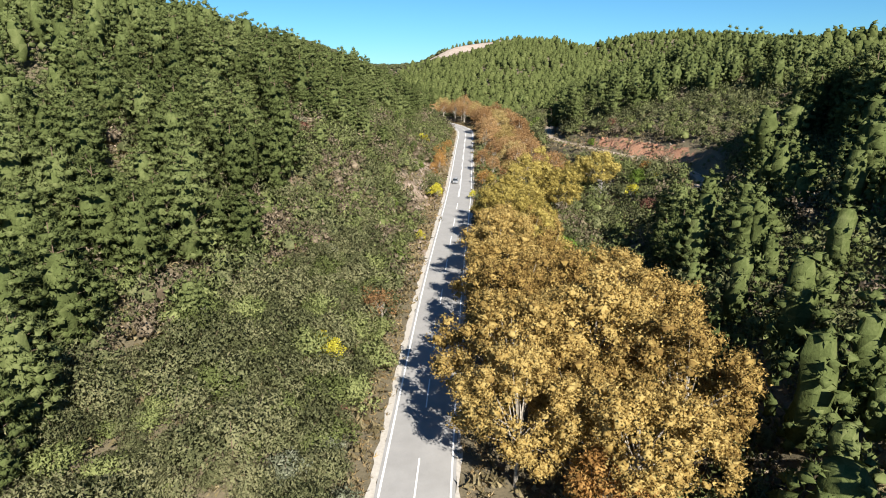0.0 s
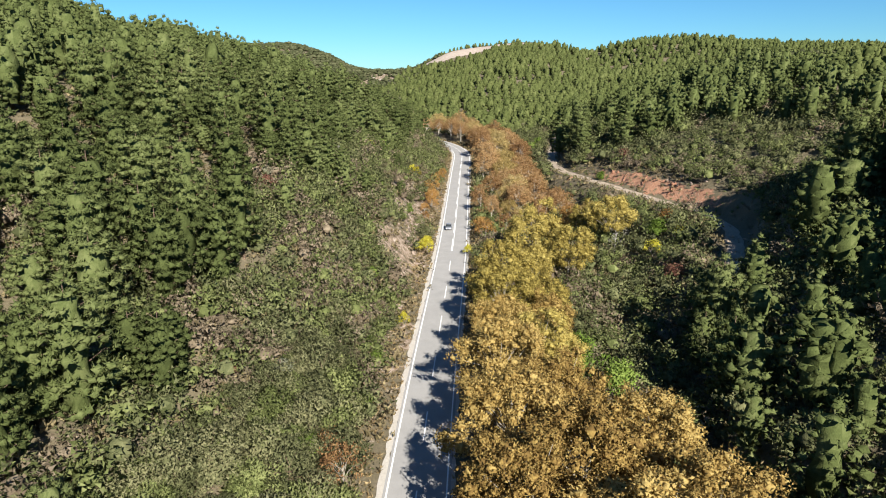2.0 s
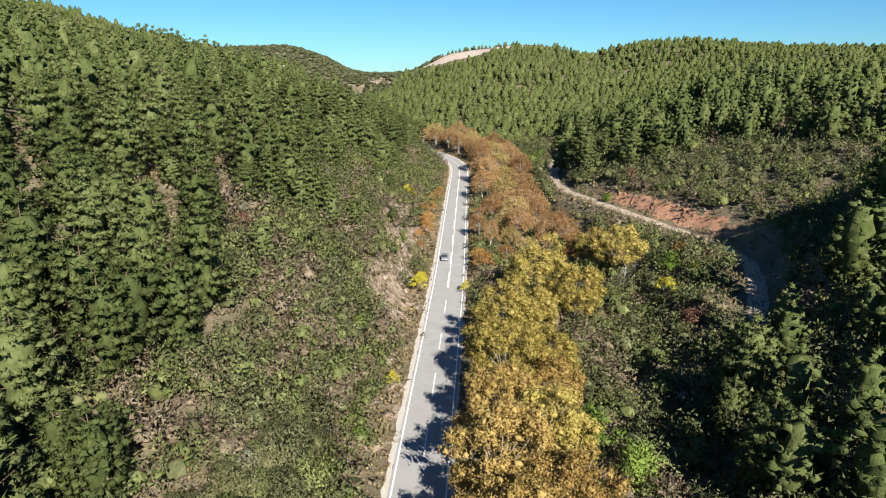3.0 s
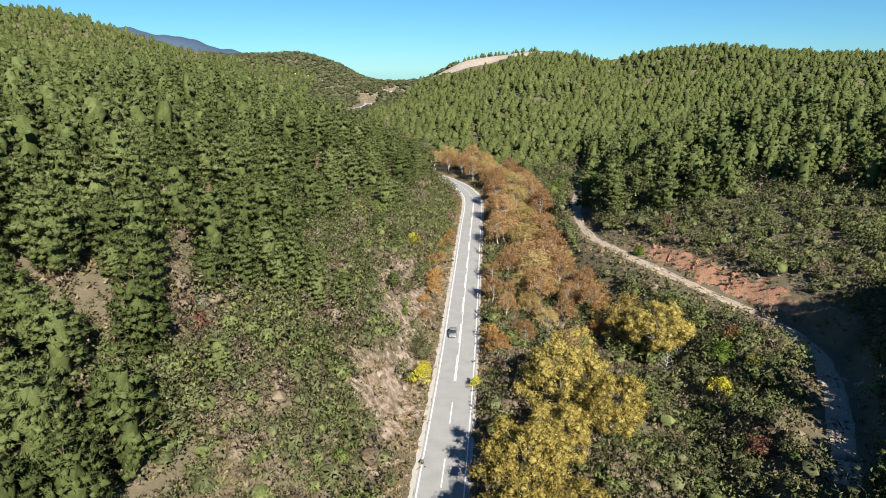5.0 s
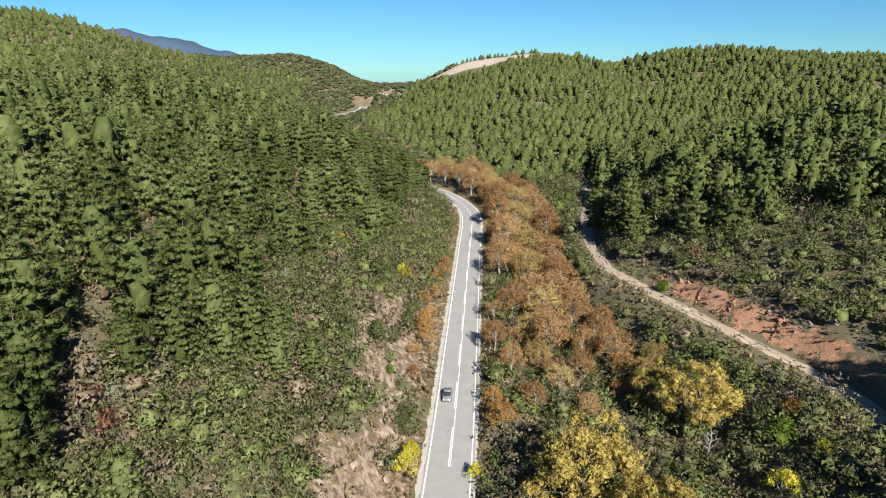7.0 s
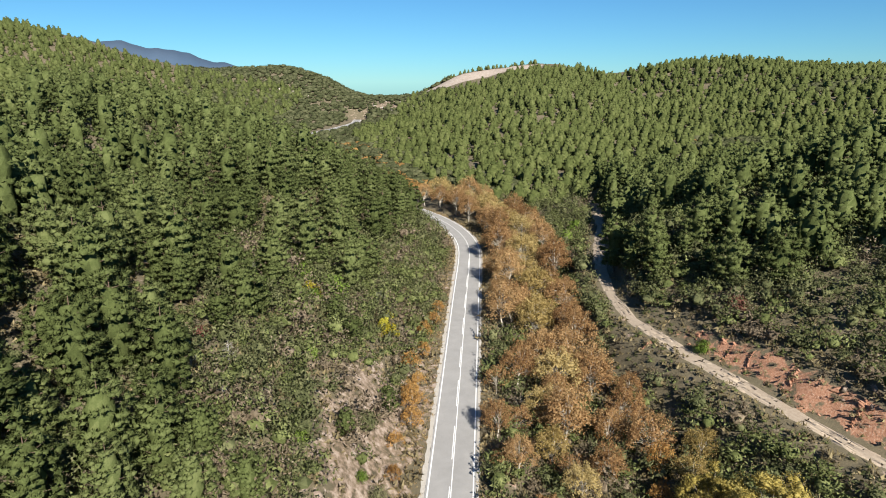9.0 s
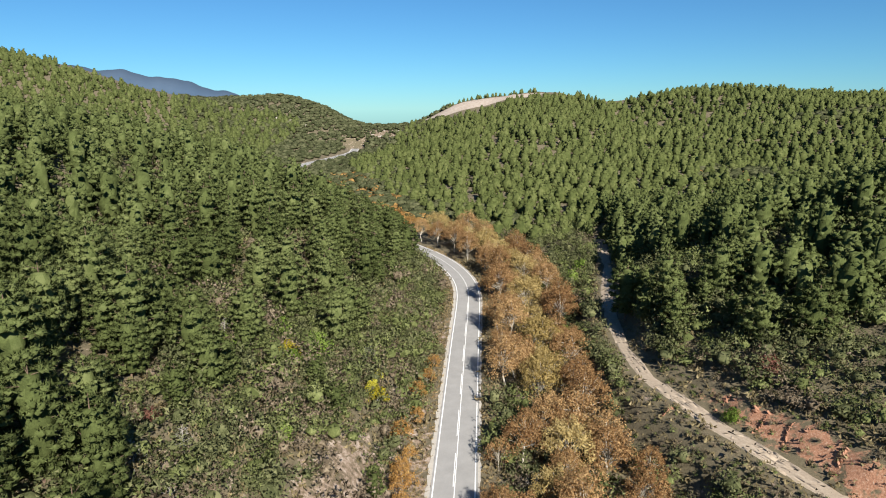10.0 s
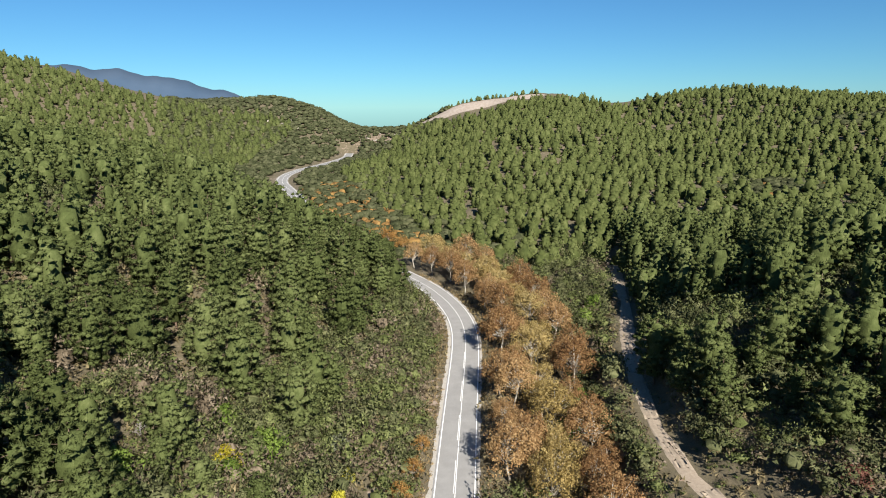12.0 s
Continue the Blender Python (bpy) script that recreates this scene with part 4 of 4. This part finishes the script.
# ---- single plants that stand out ----
yellow_tree = broadleaf_template(4.6, 1.9, 40, 34, 0.26, YELLOW, BARK_DEAD, 0.09, 0.6, 5)
plant_thing("yellow_tree", yellow_tree, [(-14.5, 76, 0.9), (-16.5, 78.5, 0.7), (-2.2, 181.5, 1.0), (-1.6, 185.5, 0.8), (-5.2, 138.5, 0.6), (-7.2, 252, 1.0), (-8.8, 254.5, 0.8), (-23.8, 251, 0.95), (8.6, 181, 0.6), (-8.6, 262, 0.6), (53.7, 176.6, 1.0), (61, 181, 0.7)], "small tree with bright yellow autumn leaves on bank", "tree", "yellow trees of the bank")
rust_tree = broadleaf_template(7.0, 2.7, 46, 34, 0.27, ORANGE, BARK_PLANE, 0.13, 0.75, 3)
plant_thing("orange_tree", rust_tree, [(-1.2, 231, 0.9), (-0.9, 226, 0.75), (-1.8, 236, 0.7), (-0.6, 241, 0.6), (-2.4, 246, 0.8), (-0.2, 254, 0.65), (-2.8, 211, 0.5), (-3.2, 219.5, 0.55), (13.4, 194, 0.95), (12.5, 201, 0.7), (60.5, 189, 0.8), (40, 217, 0.95), (34, 226, 0.9), (38, 209, 0.8), (28, 231, 0.8), (-0.5, 264, 0.7), (1.5, 272, 0.65), (2.5, 280, 0.6), (-20, 436, 1.5), (-13, 430, 1.2)], "young tree with orange autumn leaves", "tree", "orange trees near the road")
brown_tree = broadleaf_template(7.2, 3.0, 44, 22, 0.28, PLANE_RUST, BARK_PLANE, 0.12, 0.75, 2)
plant_thing("brown_tree", brown_tree, [(-9.6, 91.5, 1.0), (-12, 96, 0.7), (18, 226, 0.9), (25, 215, 0.8), (15, 240, 0.9), (22, 246, 1.0), (31, 238, 0.9), (14, 215, 0.6), (29, 252, 1.0)], "thin tree with half-bare brown autumn leaves", "tree", "brown trees near the road")
red_shrub = shrub_template(2.4, 1.6, 20, 40, 0.24, RED_SHRUB, BARK_PINE)
plant_thing("red_shrub", red_shrub, [(-35, 160, 1.2), (-37.5, 163, 0.9), (-16, 174, 1.0), (-18.5, 176.5, 0.8), (-14, 171, 0.7), (-33, 216, 1.0), (66, 252, 1.5), (-24, 196, 0.7), (-21, 118, 0.8), (-26, 104, 0.9), (30, 178, 1.0), (52, 158, 1.5), (48, 163, 1.2), (-12, 66, 0.8)], "dark red-leaved shrub among the green scrub", "shrub", "red shrubs")
fresh_shrub = shrub_template(3.4, 1.9, 26, 46, 0.24, BRIGHT_SHRUB, BARK_PINE)
plant_thing("fresh_green_shrub", fresh_shrub, [(-14.3, 94.5, 1.1), (-37.4, 92, 1.0), (-8.7, 122, 0.8), (-10, 127, 0.7), (-18.6, 227, 1.1), (-20, 257, 1.9), (-22.5, 249, 1.2), (57, 245, 1.0), (57.5, 186, 1.6), (52, 358, 2.1), (47, 350, 1.6), (24, 122, 2.4), (29, 116, 2.0), (-15, 204, 0.9), (-12, 150, 0.8), (-7, 206, 0.6), (33, 290, 1.7), (36, 303, 1.6), (-9, 110, 0.8), (-33, 240, 1.6), (-28, 262, 1.4)], "fresh green broadleaved bush, brighter than its neighbours", "shrub", "bright green bushes")
silver_shrub = shrub_template(2.6, 1.6, 20, 46, 0.22, SILVER, BARK_PINE)
plant_thing("grey_green_shrub", silver_shrub, [(-26, 151, 1.1), (-36, 165, 1.0), (-11.5, 270, 1.4), (-31, 148, 0.9), (-12, 58, 1.3), (-15, 53, 1.5), (-9, 50, 1.3), (8.5, 48, 1.1), (12, 48.5, 2.2), (16.5, 46, 2.4), (-28, 68, 1.0), (-20, 108, 1.0), (22, 184, 1.2), (27, 190, 1.0), (-33, 57, 1.1)], "pale grey-green olive-like shrub", "shrub", "grey-green shrubs")
plant_thing("pine_tree", pines[0], [(-22, 185, 0.75), (-27, 189, 0.85), (-24, 193, 0.7), (-31, 185, 0.95), (-28, 180, 0.75), (-33, 176, 0.8), (-33, 206, 0.6), (-29, 152, 0.6), (-5.2, 228, 0.4), (-20.5, 253, 0.55), (-24, 243, 0.5), (-17.5, 246, 0.5), (-17.8, 189.5, 0.62), (-29, 193, 0.8), (-10, 212, 0.4), (-13, 240, 0.5)], "green pine tree with layered needle tufts on slope", "pine tree", "pines of the wood")
plant_thing("broad_shrub", shrubs[1], [(-2.6, 192.5, 1.3), (-3.4, 197, 1.0), (-4.5, 205, 0.9), (-8, 218, 1.1), (3.4, 289, 0.9), (-30, 118, 1.6), (-23, 112, 1.5)], "large dark evergreen bush at the foot of the bank", "shrub", "large bushes of the bank")


def bare_tree_mesh(height):
    """A leafless tree: stem, limbs and fine twigs."""
    lines = [([(0, 0, -0.6), (0.1, 0.05, height * 0.4), (-0.05, 0.1, height * 0.75), (0.1, 0, height)], (0.13, 0.1, 0.06, 0.01))]
    for k in range(16):
        z = height * (0.25 + 0.7 * k / 16)
        a, r = k * 2.4, height * 0.34 * (1.1 - k / 18)
        tip = np.array((math.cos(a) * r, math.sin(a) * r, z + 0.45 * r))
        lines.append(([(0.05, 0.03, z), tip * (0.5, 0.5, 1) + np.array((0, 0, -0.2 * r)), tip], (0.05, 0.03, 0.012)))
        for j in range(4):
            t = tip * (0.6 + 0.1 * j, 0.6 + 0.1 * j, 1)
            lines.append(([t + np.array((0, 0, -0.12 * r)), t + rng.normal(size=3) * 0.25 * r + np.array((0, 0, 0.2 * r))], (0.02, 0.007)))
    return tubes("branches", lines, BARK_DEAD)


bare = bare_tree_mesh(5.5)
for x, y, k in ((-31, 207.5, 0.8), (-28, 214.5, 0.8), (47.5, 189, 1.3), (-30, 74, 0.7), (-34, 200, 0.6), (26, 205, 1.0), (20, 232, 1.1), (-26, 205, 0.6), (-35, 250, 0.7), (52, 196, 0.8), (-24, 61, 0.6), (-27.5, 65, 0.5)):
    tree = new("bare_tree")
    tree.matrix_world = Matrix.LocRotScale((x, y, float(land(x, y))), Euler((0.1 * math.sin(x), 0, x)), (k, k, k))
    part("branches", bare, tree)
    tagged(tree, "pale leafless tree with bare grey branches", "tree", "bare trees")


# ---- rocks ----
def rock_mesh(seed):
    r = np.random.default_rng(seed)
    bm = bmesh.new()
    bmesh.ops.create_icosphere(bm, subdivisions=2, radius=1)
    for v in bm.verts:
        q = v.co.copy()
        k = 0.72 + 0.5 * abs(noise.noise(q * 1.3 + Vector((seed, 0, 0)))) + 0.12 * noise.noise(q * 4)
        v.co = Vector((q.x * 1.25, q.y * 0.95, q.z * 0.75)) * k
    for f in bm.faces:
        f.smooth = False
    me = bpy.data.meshes.new("rock")
    bm.to_mesh(me)
    bm.free()
    me.materials.append(ROCK)
    return me


rocks = [rock_mesh(k) for k in range(5)]
for k in range(34):
    y = 170 + 36 * ((k * 0.618) % 1)
    e = -7 - 11 * ((k * 0.414) % 1)
    if k >= 20:
        y, e = 212 + 16 * ((k * 0.618) % 1), 63 + 14 * ((k * 0.414) % 1)
    x = float(axis_of(y)) + e
    rock = new("rock", rocks[k % 5])
    size = 0.3 + 0.8 * ((k * 0.73) % 1) ** 2
    rock.matrix_world = Matrix.LocRotScale((x, y, float(land(x, y)) - 0.15 * size), Euler((k, k * 0.7, k * 1.3)), (size, size, size * 0.8))
    tagged(rock, "pinkish weathered rock in the cut bank", "rock", "rocks of the bank")


RED_EARTH = gravel_material("red_earth_clod", (0.24, 0.105, 0.06), (0.46, 0.27, 0.18), 1.6)
clods = []
for me in rocks[2:]:
    me = me.copy()
    me.materials[0] = RED_EARTH
    clods.append(me)
for k in range(150):
    i = int(np.searchsorted(TRACK_LINE[40:, 1], 200 + 56 * ((k * 0.618) % 1))) + 40
    tx, ty = TRACK_LINE[i + 1] - TRACK_LINE[i - 1]
    off = 3.4 + 3.6 * ((k * 0.414) % 1)
    x, y = TRACK_LINE[i] + np.array((ty, -tx)) / math.hypot(tx, ty) * off
    size = 0.14 + 0.42 * ((k * 0.73) % 1) ** 2
    pale = y < 212 and k % 2
    rock = new("rock", rocks[k % 5] if pale else clods[k % 3])
    rock.matrix_world = Matrix.LocRotScale((x, y, float(land(x, y)) - 0.25 * size), Euler((k, k * 0.7, k * 1.3)), (size * 1.5, size, size * 0.8))
    tagged(rock, "pale pink rock in the bank above the track" if pale else "clod of red earth in the bank above the track", "rock" if pale else "clod", "rocks of the track bank")


PALE_ROCK = gravel_material("pale_limestone", (0.28, 0.25, 0.21), (0.5, 0.46, 0.4), 0.8)
pale_rocks = []
for me in rocks[:3]:
    me = me.copy()
    me.materials[0] = PALE_ROCK
    pale_rocks.append(me)
ledge = scatter(-220, -20, 815, 930, 6.5, lambda x, y, e: (np.abs(e) > 12) & (rng.uniform(size=x.shape) < 0.5 * np.exp(-((x + 58) / 28) ** 2 - ((y - 852) / 26) ** 2) + 0.4 * np.exp(-((x + 185) / 24) ** 2 - ((y - 876) / 8) ** 2)))
for k, (x, y) in enumerate(ledge):
    size = rng.uniform(1.2, 3.4)
    rock = new("rock", pale_rocks[k % 3])
    rock.matrix_world = Matrix.LocRotScale((x, y, float(land(x, y)) + 0.3), Euler((0.2, 0.1, k * 1.3)), (size * 1.4, size, size * 0.8))
    tagged(rock, "pale weathered limestone rock on the pass", "rock", "rocks of the pass")


# ---- verge ----
verge_spots = scatter(-20, 30, 36, 400, 0.8, lambda x, y, e: ((e < -4.6) & (e > -9.0)) | ((e > 4.3) & (e < 7.5)))
verge_shell = [blades(np.array(((0, 0, 0.05), (0.2, 0.1, 0.05))), np.full(2, 0.2), 5, 0.5, 0.06, 0.5, 0.5, 1.6) for _ in range(3)]
growth("verge_grass", verge_shell, verge_spots[rng.uniform(size=len(verge_spots)) < 0.8], GRASS, 0.5, 1.3, "dry tan grass along the road verge", "grass", 0.05)


# ---- cars ----
def plain(name, colour, rough, metal=0.0):
    m, nt = material(name)
    n = noise_tex(nt, 9.0, 3.0, 0.6)
    surface(nt, ramp(nt, n, ((0.3, tuple(c * 0.85 for c in colour)), (0.7, colour))), rough, None, metal=metal)
    return m


CAR_PAINT, CAR_GLASS, TYRE, CHROME, LAMP = plain("silver_car_paint", (0.42, 0.43, 0.45), 0.3, 0.6), plain("dark_car_glass", (0.03, 0.035, 0.04), 0.08), plain("tyre_rubber", (0.02, 0.02, 0.02), 0.8), plain("rim_metal", (0.5, 0.5, 0.52), 0.3, 0.9), plain("clear_lamp", (0.75, 0.75, 0.72), 0.15)
DARK_PAINT = plain("dark_car_paint", (0.05, 0.055, 0.065), 0.3, 0.4)


def loft(sections):
    """A closed body through rings of equal size."""
    bm = bmesh.new()
    rings = [[bm.verts.new(p) for p in ring] for ring in sections]
    n = len(rings[0])
    for a, b in zip(rings[:-1], rings[1:]):
        for k in range(n):
            bm.faces.new((a[k], a[(k + 1) % n], b[(k + 1) % n], b[k]))
    bm.faces.new(rings[0][::-1])
    bm.faces.new(rings[-1])
    bmesh.ops.recalc_face_normals(bm, faces=bm.faces)
    return bm


def bm_part(name, bm, mat, parent, label="", smooth=True, bevel=0.0):
    if bevel:
        bmesh.ops.bevel(bm, geom=bm.edges[:], offset=bevel, segments=2, affect="EDGES")
    for f in bm.faces:
        f.smooth = smooth
    me = bpy.data.meshes.new(name)
    bm.to_mesh(me)
    bm.free()
    me.materials.append(mat)
    return part(name, me, parent, label)


def section(y, half, low, high, round_off=0.12):
    return [(-half + round_off, y, low), (half - round_off, y, low), (half, y, low + round_off), (half, y, high - round_off), (half - round_off * 1.5, y, high), (-half + round_off * 1.5, y, high), (-half, y, high - round_off), (-half, y, low + round_off)]


def build_car(x, y, paint, label):
    """A saloon car, its front towards -y."""
    car = new("car")
    bm_part("body", loft([section(-2.12, 0.72, 0.38, 0.62), section(-2.0, 0.82, 0.26, 0.74), section(-1.2, 0.87, 0.22, 0.86), section(0.0, 0.88, 0.22, 0.92), section(1.3, 0.87, 0.22, 0.95), section(2.0, 0.82, 0.3, 0.92), section(2.12, 0.74, 0.42, 0.8)]), paint, car)
    bm_part("cabin", loft([section(-1.05, 0.76, 0.84, 0.92, 0.03), section(-0.35, 0.66, 0.86, 1.4, 0.06), section(0.75, 0.66, 0.88, 1.43, 0.06), section(1.6, 0.74, 0.9, 0.98, 0.03)]), CAR_GLASS, car, "dark tinted windows")
    bm_part("roof", loft([section(-0.3, 0.62, 1.39, 1.43, 0.015), section(0.2, 0.64, 1.42, 1.47, 0.015), section(0.8, 0.62, 1.4, 1.45, 0.015)]), paint, car)
    for sx in (-1, 1):
        for wy in (-1.32, 1.32):
            bm = bmesh.new()
            bmesh.ops.create_cone(bm, cap_ends=True, segments=20, radius1=0.32, radius2=0.32, depth=0.2, matrix=pose(sx * 0.8, wy, 0.32, 0, 90, 0))
            wheel = bm_part("wheel", bm, TYRE, car, "", False, 0.02)
            bm = bmesh.new()
            bmesh.ops.create_cone(bm, cap_ends=True, segments=16, radius1=0.2, radius2=0.17, depth=0.03, matrix=pose(sx * 0.905, wy, 0.32, 0, 90 * sx, 0))
            bm_part("rim", bm, CHROME, wheel, "", False)
        bm = bmesh.new()
        bmesh.ops.create_cube(bm, size=1, matrix=Matrix.LocRotScale((sx * 0.58, -2.05, 0.62), None, (0.34, 0.14, 0.15)))
        bm_part("headlight", bm, LAMP, car, "clear headlight", True, 0.03)
        bm = bmesh.new()
        bmesh.ops.create_cube(bm, size=1, matrix=Matrix.LocRotScale((sx * 0.95, -0.75, 0.95), None, (0.16, 0.1, 0.12)))
        bm_part("wing_mirror", bm, paint, car, "", True, 0.02)
    bm = bmesh.new()
    bmesh.ops.create_cube(bm, size=1, matrix=Matrix.LocRotScale((0, -2.1, 0.46), None, (0.9, 0.06, 0.12)))
    bm_part("grille", bm, TYRE, car, "black front grille", True, 0.015)
    slope = float(axis_of(y + 2) - axis_of(y - 2)) / 4
    car.matrix_world = pose(x, y, float(grade_line(y)) + 0.11, 2, 0, -math.degrees(math.atan(slope)))
    return tagged(car, label, "car")


build_car(float(axis_of(205)) - 1.75, 205, CAR_PAINT, "silver-grey saloon car driving on the asphalt road")
build_car(float(axis_of(712)) + 1.7, 712, DARK_PAINT, "small dark car on the far stretch of road")


# ---- the far mountain ----
def far_mountain():
    """A ridge at the edge of sight, the haze painted blue into its colour."""
    m, nt = material("haze_blue_ridge")
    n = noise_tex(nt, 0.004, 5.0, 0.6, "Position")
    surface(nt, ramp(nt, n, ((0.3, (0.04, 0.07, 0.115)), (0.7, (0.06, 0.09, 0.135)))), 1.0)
    a = np.radians(np.linspace(-36, -10, 90))
    u = np.linspace(0, 1, 90)
    top = 71 + 3300 * np.tan(np.radians(np.interp(u, (0, 0.23, 0.38, 0.53, 0.71, 0.81, 1), (3.1, 3.25, 2.85, 2.2, 0.85, 0.0, -1.5)) + 0.05 * np.sin(u * 60) + 0.03 * np.sin(u * 131)))
    v = []
    for k in range(4):
        r, h = 3300 + 350 * (0.0, -0.35, -0.8, 1.0)[k], (1.0, 0.75, 0.0, 0.4)[k]
        v.append(np.column_stack((r * np.sin(a), 170 + r * np.cos(a), top * h + (1 - h) * 0 + 6 * h * np.sin(a * 90 + k))))
    order_k = (2, 1, 0, 3)
    v = np.concatenate([v[k] for k in order_k])
    i = np.arange(4 * 90).reshape(4, 90)
    f = np.stack((i[:-1, :-1], i[:-1, 1:], i[1:, 1:], i[1:, :-1]), -1).reshape(-1, 4)
    return tagged(new("backdrop", mesh_of("backdrop", v, f, m, True)), "distant mountain ridge on the horizon, blue haze painted into its colour", "mountain", "", "structure")


far_mountain()
